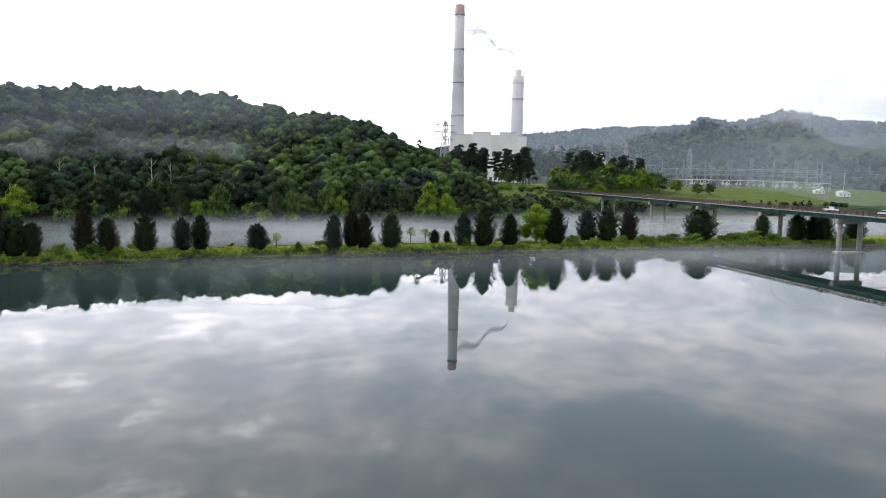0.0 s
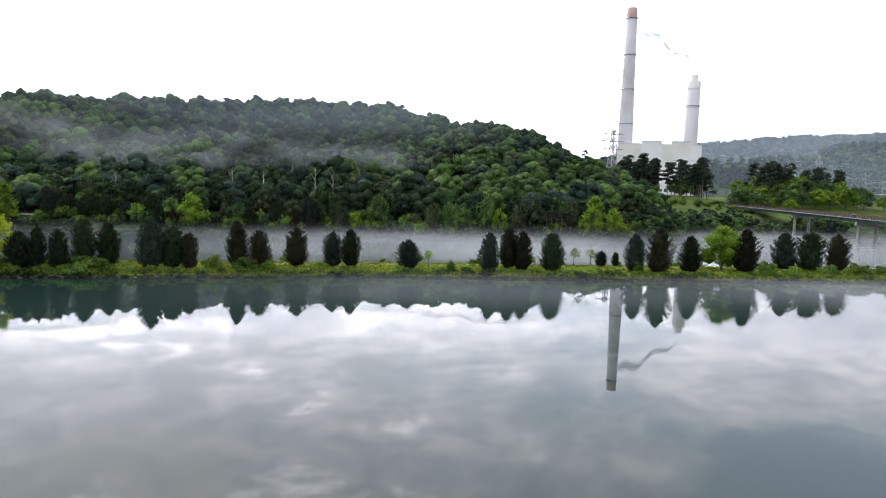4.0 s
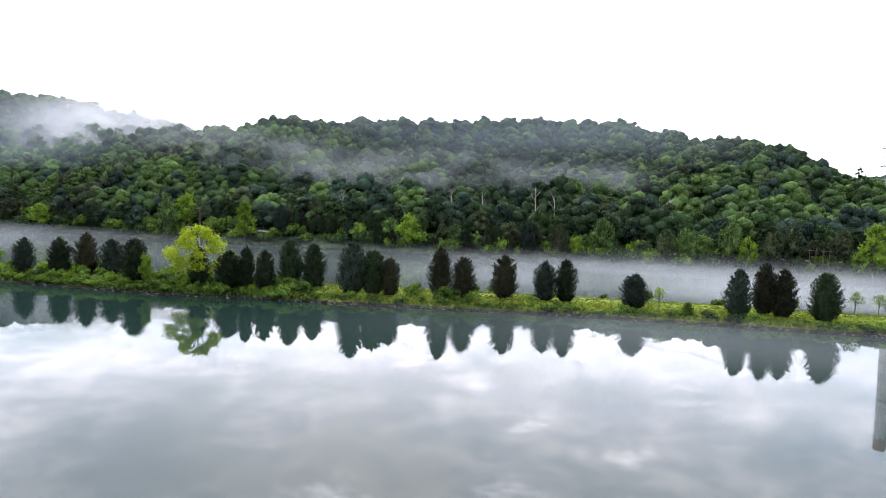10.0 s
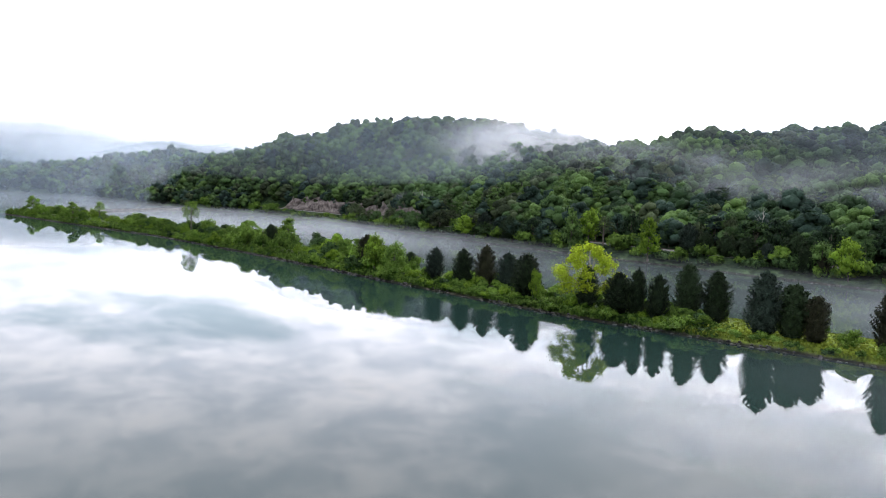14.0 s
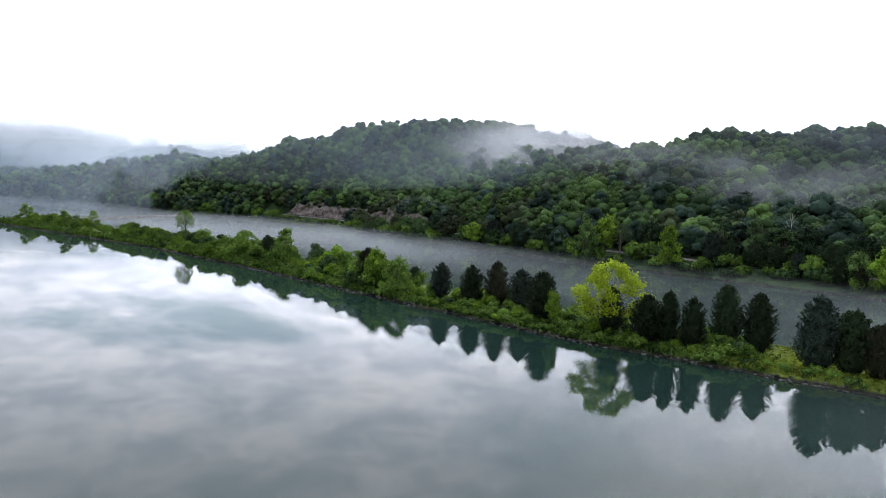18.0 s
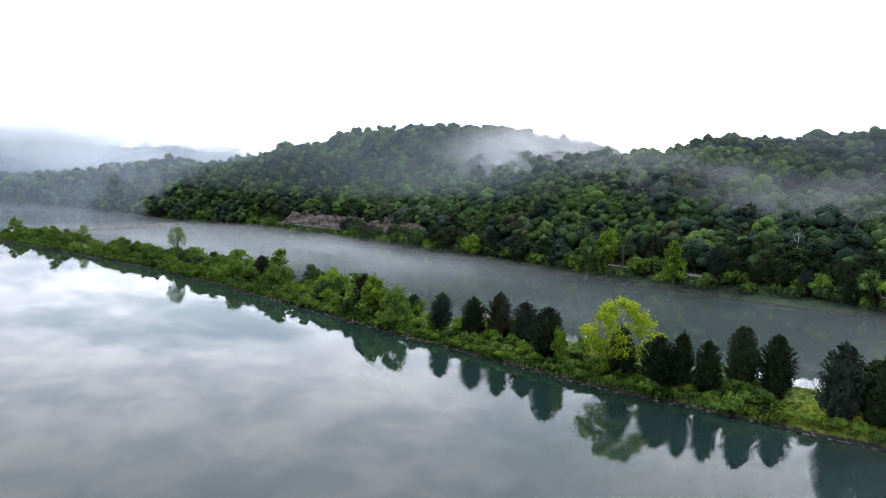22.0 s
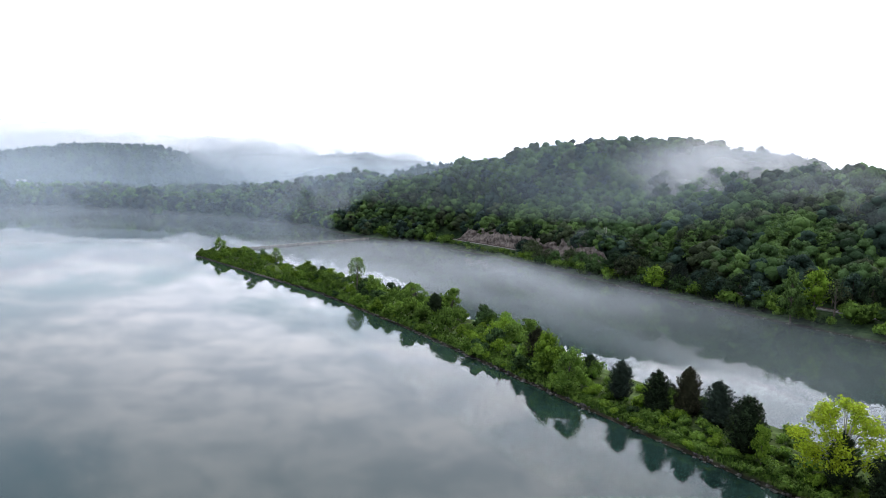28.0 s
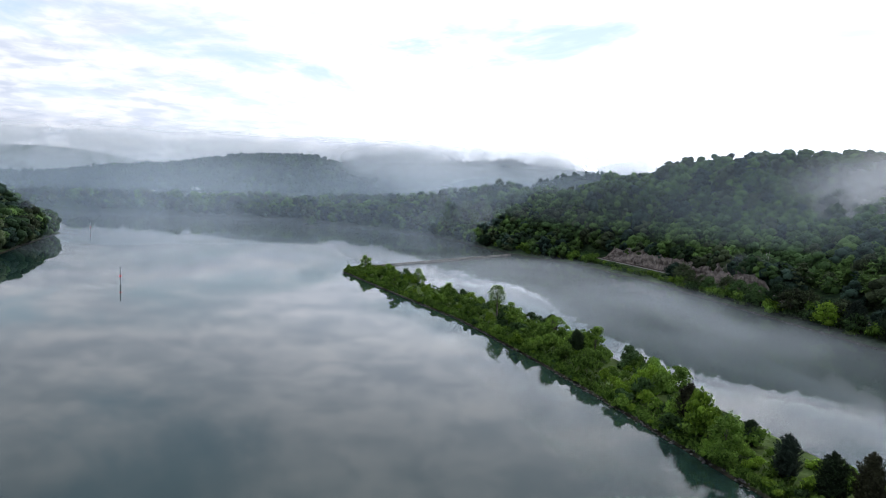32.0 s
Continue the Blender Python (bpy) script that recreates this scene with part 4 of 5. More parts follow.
FAR_CEDARS = [(-134, 259, 11.3, 7.0, 1), (-128, 260, 8.6, 6.2, 0), (-121, 261, 7.9, 7.0, 0), (-114, 261, 8.0, 8.0, 0), (-106, 259, 7.0, 5.8, 1),
              (-99, 263, 10.6, 8.0, 0), (-93, 257, 9.0, 6.0, 0), (-227, 249, 12.0, 8.0, 1), (-211, 248, 11.6, 8.2, 0), (-88, 257, 6.5, 5.0, 2),
              (-70, 258, 6.5, 6.0, 2), (-60, 257, 8.0, 7.0, 0), (-50, 258, 11.0, 6.0, 0), (-44, 258, 8.0, 6.0, 2), (-38, 258, 13.4, 7.6, 1)]
for x, y, h, wide, tone in FAR_CEDARS:
    cedar_at(x, y, h, wide, tone, ["dark green", "blue-green", "bronze"][tone] + " conifer on the far bank below the woods")["group"] = "conifers on the far bank"
rng = np.random.default_rng(77)
for x in np.arange(-520, 118, 3.2):
    d = rng.uniform(2.2, 8.0) if -425 < x < -285 else rng.uniform(2.5, 11.0)
    tall = rng.uniform(1.5, 3.4) if -420 < x < -345 else rng.uniform(2.5, 6.5)
    tone = int(rng.choice(4, p=(0.35, 0.08, 0.25, 0.32)))
    shrub_at(x, float(north_bank(x)) + d, tall * rng.uniform(1.2, 1.7), tall, tone, int(rng.integers(4)),
             "", "bushes on the far bank")
for x in np.arange(126, 197, 2.4):
    shrub_at(x, 386 + rng.uniform(-8, 12), rng.uniform(3, 5), rng.uniform(1.8, 3.2), int(rng.choice(4)), int(rng.integers(4)), "", "")
bits, tones, n = [], [], 0
for x, y, wide, tall, tone, k in JOINED:
    src = SHRUBS[tone][k]
    co = np.empty(len(src.vertices) * 3, np.float32)
    src.vertices.foreach_get("co", co)
    idx = np.empty(len(src.loops), np.int32)
    src.loops.foreach_get("vertex_index", idx)
    a = (x * 3.1) % 6.28
    co = co.reshape(-1, 3)
    co = np.stack([(co[:, 0] * math.cos(a) - co[:, 1] * math.sin(a)) * wide / 1.7 + x, (co[:, 0] * math.sin(a) + co[:, 1] * math.cos(a)) * wide / 1.7 + y,
                   co[:, 2] * tall / 1.05 + ground_at(x, y) - 0.08], 1)
    bits.append((co, idx.reshape(-1, 4)))
    tones.append(np.full(len(idx) // 4, tone))
v, q = join(bits)
me = mesh_of("waterside_brush", v, [q], list(SHRUB_LEAF), np.concatenate(tones))
tagged(new("waterside_brush", me), "tangled green brush along the water's edge", "brush", kind="stuff")
for x in np.arange(-345, -190, 8.5):
    h = rng.uniform(7.0, 11.0)
    leafy_at("broadleaf_tree", "round", x + rng.uniform(-2, 2), float(north_bank(x)) + rng.uniform(4, 9), h, h * rng.uniform(1.0, 1.3),
             FOREST[(0, 1, 1, 4, 3)[int(rng.integers(5))]], "rounded green tree between the rail line and the water", group="trees on the far bank")
for x in np.arange(-90, 110, 9.0):
    h = rng.uniform(6.0, 10.0)
    leafy_at("broadleaf_tree", "round", x + rng.uniform(-3, 3), float(north_bank(x)) + rng.uniform(5, 10), h, h * rng.uniform(0.9, 1.2),
             FOREST[int(rng.integers(1, 5))], "small green tree at the foot of the wooded hill", group="trees on the far bank")
# Shade at the forest's foot is put into the leaf colour: mostly darker greens.
for x in np.arange(-186, 112, 5.5):
    h = rng.uniform(8.0, 14.0)
    leafy_at("broadleaf_tree", ["round", "tall"][int(rng.random() < 0.3)], x + rng.uniform(-2, 2), float(north_bank(x)) + rng.uniform(19.5, 24.0), h, h * rng.uniform(0.7, 0.95),
             FOREST[(0, 4, 1, 0, 3)[int(rng.integers(0, 5))]], "forest edge tree behind the rail line", group="trees at the forest's edge")


def ribbon(name, x0, x1, step, a, b, lift, mat, thick=0.15):
    """A strip that follows the north bank between two distances from the water."""
    xs = np.arange(x0, x1 + 0.1, step)
    rows = []
    for x in xs:
        y = float(north_bank(x))
        z = ground_at(x, y + (a + b) / 2) + lift
        rows.append([(x, y + a, z), (x, y + b, z), (x, y + b, z - thick), (x, y + a, z - thick)])
    v = np.array(rows).reshape(-1, 3)
    n = np.arange(len(xs) - 1)[:, None] * 4
    q = np.concatenate([n + np.array([[0, 4, 5, 1]]), n + np.array([[1, 5, 6, 2]]), n + np.array([[3, 7, 4, 0]])])
    return mesh_of(name, v, [q], [mat])


BALLAST = surface("pale_ballast", (0.16, 0.15, 0.14), (0.34, 0.32, 0.29), 0.95, 1.2, bump=0.05)
railway = tagged(new("railway", None), "single railway track on pale ballast along the bank", "railway", kind="structure")
part("ballast", ribbon("ballast", -445, 112, 6, 12.6, 16.6, 0.35, BALLAST, 0.6), railway)
for d in (13.9, 15.34):
    part("rail", ribbon("rail", -445, 112, 6, d, d + 0.10, 0.62, RUST_RAIL, 0.18), railway)
sleeper = bpy.data.meshes.new("sleeper")
bm = bmesh.new()
box(bm, -0.12, -1.25, 0, 0.12, 1.25, 0.14)
bm.to_mesh(sleeper)
bm.free()
sleeper.materials.append(surface("old_timber", (0.05, 0.04, 0.035), (0.14, 0.12, 0.10), 0.9, 2.0))
for x in np.arange(-424, -286, 0.9):
    y = float(north_bank(x)) + 14.62
    part("sleeper", sleeper, railway, at=pose(x, y, ground_at(x, y) + 0.33))


def cliff():
    """The rock cut above the railway: ledges, cracks and slabs."""
    rng = np.random.default_rng(9)
    xs, ts = np.arange(-432, -284, 0.8), np.linspace(0, 1, 15)
    X, Tt = np.meshgrid(xs, ts, indexing="ij")
    ends = smooth((X + 432) / 10) * smooth((-284 - X) / 16)
    tall = (8.2 + 0.9 * np.sin(X * 0.075) + 0.8 * np.sin(X * 0.21 + 1)) * ends + 0.5
    slab = np.floor(X / 2.6 + 0.7 * np.sin(Tt * 9 + X * 0.2))
    jut = np.sin(slab * 12.9898 + np.floor(Tt * 6) * 4.7) * 0.5 + 0.3 * np.sin(slab * 3.7)
    Yc = north_bank(X) + 18.8 + Tt * 1.6 - jut * ends - 0.25 * rng.random(X.shape)
    Zc = 4.0 + Tt * tall + 0.25 * rng.random(X.shape)
    nx, ny = X.shape
    i, j = np.meshgrid(np.arange(nx - 1), np.arange(ny - 1), indexing="ij")
    q = np.stack([i * ny + j, (i + 1) * ny + j, (i + 1) * ny + j + 1, i * ny + j + 1], -1).reshape(-1, 4)
    return mesh_of("rock_cliff", np.stack([X + 0.3 * rng.random(X.shape), Yc, Zc], -1).reshape(-1, 3), [q], [ROCK])


tagged(new("rock_cliff", cliff()), "pinkish grey rock cut above the railway", "cliff", kind="structure")

spots = [(x, float(north_bank(x)) + rng.uniform(20.6, 25), 8.6 + rng.uniform(-1, 2.0), rng.uniform(0.5, 0.75), rng.integers(6)) for x in np.arange(-428, -286, 3.2)]
stand("cliff_top_woods", spots, wood_kinds, FOREST, "dark green trees crowding the top of the rock cut", 4)

for x, y, h in [(-74, 287, 17), (-62, 290, 15), (-40, 285, 19), (-33, 288, 16), (-22, 300, 14), (10, 296, 15), (-118, 280, 15), (-305, 277, 15), (-308, 278, 14)]:
    rngt = np.random.default_rng(int(abs(x) + 3))
    z = ground_at(x, y)
    bits = [tube(rngt, [(0, 0, -0.3), (0.2, 0, h * 0.5), (0.1, 0.2, h)], [0.26, 0.18, 0.04])]
    for k in range(7):
        zz, a = h * (0.45 + 0.07 * k), rngt.uniform(0, 6.28)
        ln = rngt.uniform(1.5, 3.2)
        bits.append(tube(rngt, [(0.15, 0.1, zz), (math.cos(a) * ln * 0.5, math.sin(a) * ln * 0.5, zz + ln * 0.5), (math.cos(a) * ln, math.sin(a) * ln, zz + ln * 1.2)],
                         [0.09, 0.06, 0.02], 4))
    v, q = join(bits)
    ob = tagged(new("bare_tree"), "pale bare trunk with leafless limbs in the woods", "bare tree", "bare trunks in the woods")
    ob.matrix_basis = pose(x, y, z)
    part("trunk", mesh_of("trunk", *[v, [q], [PALE_BARK]]), ob)

# the two utility frames by the water
for x in (53.0, 57.0):
    y = 262.0
    ob = tagged(new("utility_frame"), "weathered timber utility poles joined by a crossbar", "utility pole", "utility frames on the far bank")
    ob.matrix_basis = pose(x, y, ground_at(x, y))
    for dx in (-0.9, 0.9):
        part("pole", rod(bmesh.new(), (dx, 0, -0.2), (dx, 0, 8.0), 0.14, 0.1), ob, mat=BARK)
    part("crossbar", box(bmesh.new(), -1.5, -0.28, 7.0, 1.5, -0.12, 7.2), ob, mat=BARK)


# ---- weir, channel marks, islet ----
WET_CONCRETE = surface("stained_concrete", (0.15, 0.135, 0.115), (0.32, 0.285, 0.25), 0.85, 0.3, bump=0.01)
weir = tagged(new("weir"), "low concrete weir wall between causeway and bank", "weir")
a, b = Vector((-409, 108, 0)), Vector((-479, 217, 0))
n = 22
turn = math.degrees(math.atan2(b.y - a.y, b.x - a.x))
panel, post = bpy.data.meshes.new("panel"), bpy.data.meshes.new("post")
long = (b - a).length / n
bm = box(bmesh.new(), 0.25, -0.3, -2.0, long - 0.25, 0.3, 1.05, 0.04)
bm.to_mesh(panel)
bm.free()
bm = box(bmesh.new(), -0.28, -0.45, -2.0, 0.28, 0.45, 1.3, 0.05)
bm.to_mesh(post)
bm.free()
panel.materials.append(WET_CONCRETE)
post.materials.append(WET_CONCRETE)
for k in range(n):
    at = a + (b - a) * (k / n)
    part("panel", panel, weir, at=pose(at.x, at.y, 0, rz=turn))
    part("post", post, weir, at=pose(at.x, at.y, 0, rz=turn))

MARK_RED = surface("red_marker_paint", (0.50, 0.03, 0.03), (0.62, 0.06, 0.05), 0.6, 2.0)
for x, y, h, lean in [(-348.5, -4.6, 7.0, 1.2), (-608, -69.5, 6.6, 0.0)]:
    ob = tagged(new("channel_marker"), "tall steel channel marker pole standing in the river", "marker pole", "channel markers")
    ob.matrix_basis = pose(x, y, 0, ry=lean)
    part("pole", rod(bmesh.new(), (0, 0, -2.5), (0, 0, h), 0.22, 0.2, 8), ob, mat=GREY_METAL)
    part("day_board", box(bmesh.new(), -0.4, -0.42, h * 0.44, 0.4, 0.42, h * 0.44 + 0.7, 0.08), ob, "faded red day board", MARK_RED)
islet = tagged(new("islet"), "small grassy islet in the river", "islet", kind="structure")
part("mound", mesh_of("mound", *(lambda v, q: (v, [q], [GROUND]))(*blob(np.random.default_rng(3), np.array([-715, 101, -0.3]), np.array([9, 6, 1.3]), 6, 12, 0.15))), islet)
for x, y, h, wide in [(-717, 102, 9, 9), (-711, 100, 7, 8), (-722, 101, 5, 6)]:
    leafy_at("broadleaf_tree", "round", x, y, h, wide, FOREST[2], "green tree on a small islet", z=0.4)


# ---- the road bridge ----
def axis_x(y):
    return 172 + 0.115 * (y - 147)


def cap_z(y):
    return 10.1 + 0.0037 * (y - 147)


bridge = tagged(new("road_bridge"), "long green steel girder bridge on concrete piers over the river", "bridge")
PIERS = [-157, -119, -81, -43, -5, 33, 71, 109, 147, 185, 228, 272, 333, 398, 436, 474, 512, 550]
slope = math.degrees(math.atan(0.0037))
for y0, y1 in zip([-190] + PIERS, PIERS + [598]):
    m = pose(axis_x(y0), y0, cap_z(y0), rx=slope, rz=-math.degrees(math.atan(0.115)))
    ln = math.hypot(y1 - y0, 0.115 * (y1 - y0))
    part("deck_slab", box(bmesh.new(), -5.2, 0.02, 1.30, 5.2, ln - 0.02, 1.62), bridge, mat=CONCRETE, at=m)
    part("roadway", box(bmesh.new(), -4.7, 0.0, 1.624, 4.7, ln, 1.66), bridge, mat=ASPHALT, at=m)
    for x in (-4.3, -1.4, 1.4, 4.3):
        bm = box(bmesh.new(), x - 0.03, 0.05, 0.06, x + 0.03, ln - 0.05, 1.30)
        box(bm, x - 0.22, 0.05, 0.0, x + 0.22, ln - 0.05, 0.06)
        for s in np.arange(3.0, ln - 1, 5.0):
            box(bm, x - 0.2, s, 0.06, x + 0.2, s + 0.04, 1.28)
        part("girder", bm, bridge, "dark green steel girder", GREEN_STEEL, m)
    for x in (-5.0, 5.0):
        bm = bmesh.new()
        for z in (1.76, 2.05, 2.34):
            box(bm, x - 0.07, 0.0, z, x + 0.07, ln, z + 0.17)
        rail = part("railing", bm, bridge, "rust-brown three-bar railing", RUST_RAIL, m)
        post_me = bpy.data.meshes.new("railing_post")
        bm = box(bmesh.new(), -0.13, -0.16, 1.60, 0.13, 0.16, 2.55, 0.02)
        bm.to_mesh(post_me)
        bm.free()
        post_me.materials.append(RUST_RAIL)
        if y0 >= 30:
            for s in np.arange(1.2, ln, 2.4):
                part("railing_post", post_me, rail, at=pose(x, s, 0))
for y in PIERS:
    x, top = axis_x(y), cap_z(y)
    foot = max(-2.5, ground_at(x, y)) - 0.3
    pier = part("pier", box(bmesh.new(), -5.0, -0.75, top - 1.5, 5.0, 0.75, top - 0.02, 0.12), bridge, "pale concrete pier cap", CONCRETE,
                pose(x, y, 0, rz=-6.5))
    for dx in (-3.4, 3.4):
        part("column", rod(bmesh.new(), (dx, 0, foot), (dx, 0, top - 1.5), 0.78, 0.74, 8), pier, "heavy concrete column", CONCRETE)
    if ground_at(x, y) < 0.3:
        part("footing", box(bmesh.new(), -4.6, -1.2, foot, 4.6, 1.2, 0.35, 0.15), pier, "stained concrete footing at the waterline", CONCRETE)


def car(name, label, paint, m, pickup=False):
    body_paint = surface(label.split()[0] + "_car_paint", paint, tuple(min(1, c * 1.1) for c in paint), 0.35, 0.5)
    root = tagged(new(name), label, "car")
    root.matrix_basis = m
    bm = bmesh.new()
    prof = [(-2.3, 0.45), (-2.3, 0.95), (-1.4, 1.02), (-0.9, 1.5), (0.7, 1.52), (1.25, 1.02), (2.25, 0.86), (2.3, 0.45)]
    if pickup:
        prof = [(-2.7, 0.5), (-2.7, 1.1), (-0.6, 1.1), (-0.5, 1.72), (0.7, 1.74), (1.2, 1.12), (2.5, 1.02), (2.6, 0.5)]
    va = [bm.verts.new((x, -0.88, z)) for x, z in prof]
    vb = [bm.verts.new((x, 0.88, z)) for x, z in prof]
    bm.faces.new(va)
    bm.faces.new(vb[::-1])
    for k in range(len(prof)):
        bm.faces.new((va[k], vb[k], vb[(k + 1) % len(prof)], va[(k + 1) % len(prof)]))
    bmesh.ops.recalc_face_normals(bm, faces=bm.faces)
    bmesh.ops.bevel(bm, geom=list(bm.edges), offset=0.07, segments=2, affect="EDGES")
    part("body", bm, root, mat=body_paint)
    for side in (-0.895, 0.895):
        z0, z1 = (1.16, 1.6) if pickup else (1.06, 1.42)
        x0, x1 = (-0.42, 0.85) if pickup else (-0.95, 0.9)
        part("side_window", box(bmesh.new(), x0, side - 0.012, z0, x1, side + 0.012, z1), root, "dark side window", GLASS)
    for x in (-1.45, 1.45):
        for side in (-0.8, 0.8):
            wheel = part("wheel", rod(bmesh.new(), (x, side - 0.11, 0.33), (x, side + 0.11, 0.33), 0.33, None, 16), root, "black tyre", TYRE)
            part("rim", rod(bmesh.new(), (x, side - 0.125, 0.33), (x, side + 0.125, 0.33), 0.19, None, 12), wheel, "grey metal rim", GREY_METAL)
    return root


GLASS = surface("dark_glass", (0.01, 0.012, 0.014), (0.02, 0.022, 0.025), 0.12, 0.5, spec=0.5)
TYRE = surface("tyre_rubber", (0.012, 0.012, 0.012), (0.03, 0.03, 0.03), 0.9, 3.0)


def on_bridge(y, side):
    return pose(axis_x(y) + side, y, cap_z(y) + 1.66, rz=90 - 6.5)


car("pickup_truck", "white pickup truck driving over the bridge", (0.75, 0.76, 0.78), on_bridge(153.5, -2.2), True)
car("passenger_car", "silver passenger car driving over the bridge", (0.55, 0.57, 0.60), on_bridge(136, 2.2))
car("passenger_car", "dark grey passenger car on the far bridge spans", (0.10, 0.10, 0.11), on_bridge(290, 2.2))


for y0 in (410, 446):
    m = pose(axis_x(y0), y0, cap_z(y0) + 1.665, rx=slope, rz=-math.degrees(math.atan(0.115)))
    panels = tagged(new("mesh_fence"), "brown steel mesh fence panels set along the bridge deck", "fence", "mesh fences on the bridge")
    panels.matrix_basis = m
    for k in range(8):
        part("fence_post", box(bmesh.new(), -4.55, k * 4.2, 0.0, -4.45, k * 4.2 + 0.1, 2.7), panels, mat=RUST_RAIL)
    for k in range(7):
        bm = bmesh.new()
        for z in (0.15, 0.8, 1.4, 2.0, 2.55):
            box(bm, -4.53, k * 4.2 + 0.1, z, -4.47, k * 4.2 + 4.2, z + 0.06)
        for q0 in np.arange(0.6, 4.0, 0.55):
            box(bm, -4.52, k * 4.2 + q0, 0.15, -4.48, k * 4.2 + q0 + 0.04, 2.6)
        part("mesh_panel", bm, panels, mat=RUST_RAIL)
pole_thing = tagged(new("leaning_pole"), "dark timber pole leaning beside the bridge piers", "pole")
pole_thing.matrix_basis = pose(153, 199, -1.5, ry=9)
part("pole", rod(bmesh.new(), (0, 0, 0), (0, 0, 9.5), 0.28, 0.2, 8), pole_thing, mat=BARK)
part("cap", rod(bmesh.new(), (0, 0, 9.5), (0, 0, 9.75), 0.26, 0.12, 8), pole_thing, mat=GREY_METAL)


# ---- the power plant ----
def cylinder_wall(bm, rows, sides=40, cap=True):
    """A turned shape: rows of (radius, z)."""
    rings = [[bm.verts.new((r * math.cos(2 * math.pi * k / sides), r * math.sin(2 * math.pi * k / sides), z)) for k in range(sides)] for r, z in rows]
    for lo, hi in zip(rings, rings[1:]):
        for k in range(sides):
            bm.faces.new((lo[k], lo[(k + 1) % sides], hi[(k + 1) % sides], hi[k])).smooth = True
    if cap:
        bm.faces.new(rings[-1])
    return bm


def chimney(x, y, base, rows, rings, label):
    root = tagged(new("chimney"), label, "chimney", "power plant chimneys")
    root.matrix_basis = pose(x, y, base)
    for name, mat, shape in rows:
        part(name, cylinder_wall(bmesh.new(), [(r, z - base) for r, z in shape]), root, "", mat)
    for r, z in rings:
        gallery = part("gallery", cylinder_wall(bmesh.new(), [(r, z - base), (r + 0.8, z - base), (r + 0.8, z - base + 0.35), (r + 0.7, z - base + 1.2), (r, z - base + 1.2)], cap=False),
                       root, "dark steel walkway ring", GREY_METAL)
    return root


chimney(277.6, 910.5, 14, [("shaft", STACK, [(11.6, 12), (9.5, 81), (7.5, 170), (6.5, 239)]), ("top_band", STACK_RED, [(6.51, 239), (6.15, 251), (5.0, 251)])],
        [(8.95, 104), (7.95, 148), (7.05, 192), (6.5, 238)], "very tall tapering grey concrete chimney with a red top")
chimney(365, 911.5, 14, [("shaft", STACK, [(9.4, 12), (8.6, 84), (8.2, 152)]), ("cap_band", WHITE, [(8.35, 152), (8.45, 162), (4.9, 162)]), ("flue", WHITE, [(4.7, 162), (4.7, 171), (4.0, 171)])],
        [(8.3, 130)], "shorter broad grey chimney with a white cap")

plant_thing = tagged(new("power_plant"), "large cream-clad power plant building below the chimneys", "power plant")
plant_thing.matrix_basis = pose(254, 860, 12, rz=-19.7)
u = 0.0
for wide, roof, mat in ((28, 75.2, CREAM), (24, 78.5, WHITE), (11, 74.5, CREAM), (23, 78.1, CREAM), (11.7, 73.8, WHITE)):
    block = part("block", box(bmesh.new(), u, 0, 0, u + wide, 46, roof - 12, 0.3), plant_thing, "", mat)
    part("parapet", box(bmesh.new(), u - 0.15, -0.25, roof - 12.0, u + wide - 0.4, 46.2, roof - 10.9), block, "", STACK)
    for s in np.arange(u + 3, u + wide - 2, 6.0):
        part("cladding_seam", box(bmesh.new(), s - 0.12, -0.18, 1, s + 0.12, -0.004, roof - 13), block, "", CREAM)
    for z in (18, 31, 44):
        part("floor_band", box(bmesh.new(), u + 0.6, -0.14, z, u + wide - 0.6, -0.006, z + 0.8), block, "", STACK)
    u += wide
annex = part("annex", box(bmesh.new(), -6, -26, 0, 96, -0.4, 17, 0.2), plant_thing, "lower white annex", WHITE)
for s in np.arange(-3, 92, 6.0):
    part("annex_window", box(bmesh.new(), s, -26.12, 6, s + 3.6, -25.98, 9.5), annex, "dark strip window", GLASS)
for s, z in ((8, 67), (40, 68.5), (60, 64), (84, 63)):
    part("roof_unit", box(bmesh.new(), s, 12, z - 4, s + 6, 18, z, 0.2), plant_thing, "", STACK)

tank = tagged(new("process_tower"), "white steel process tower beside the pines", "tower")
tank.matrix_basis = pose(324, 597, 14)
part("tower_body", box(bmesh.new(), -8, -6, 0, 8, 6, 26, 0.2), tank, mat=WHITE)
for dx in (-6, 6):
    part("hopper", rod(bmesh.new(), (dx, 0, 26), (dx, 0, 33), 2.2, 1.8, 12), tank, mat=WHITE)


def lattice(bm, base, top, h, panels, r=0.14):
    """A four-legged lattice mast."""
    def corner(k, t):
        s = base + (top - base) * t
        return Vector(((-1, 1, 1, -1)[k] * s, (-1, -1, 1, 1)[k] * s, h * t))
    for k in range(4):
        rod(bm, corner(k, 0), corner(k, 1), r * 1.4, r, 4)
        for p in range(panels):
            t0, t1 = p / panels, (p + 1) / panels
            rod(bm, corner(k, t0), corner((k + 1) % 4, t1), r * 0.7, None, 3)
            rod(bm, corner((k + 1) % 4, t0), corner(k, t1), r * 0.7, None, 3)
    return bm


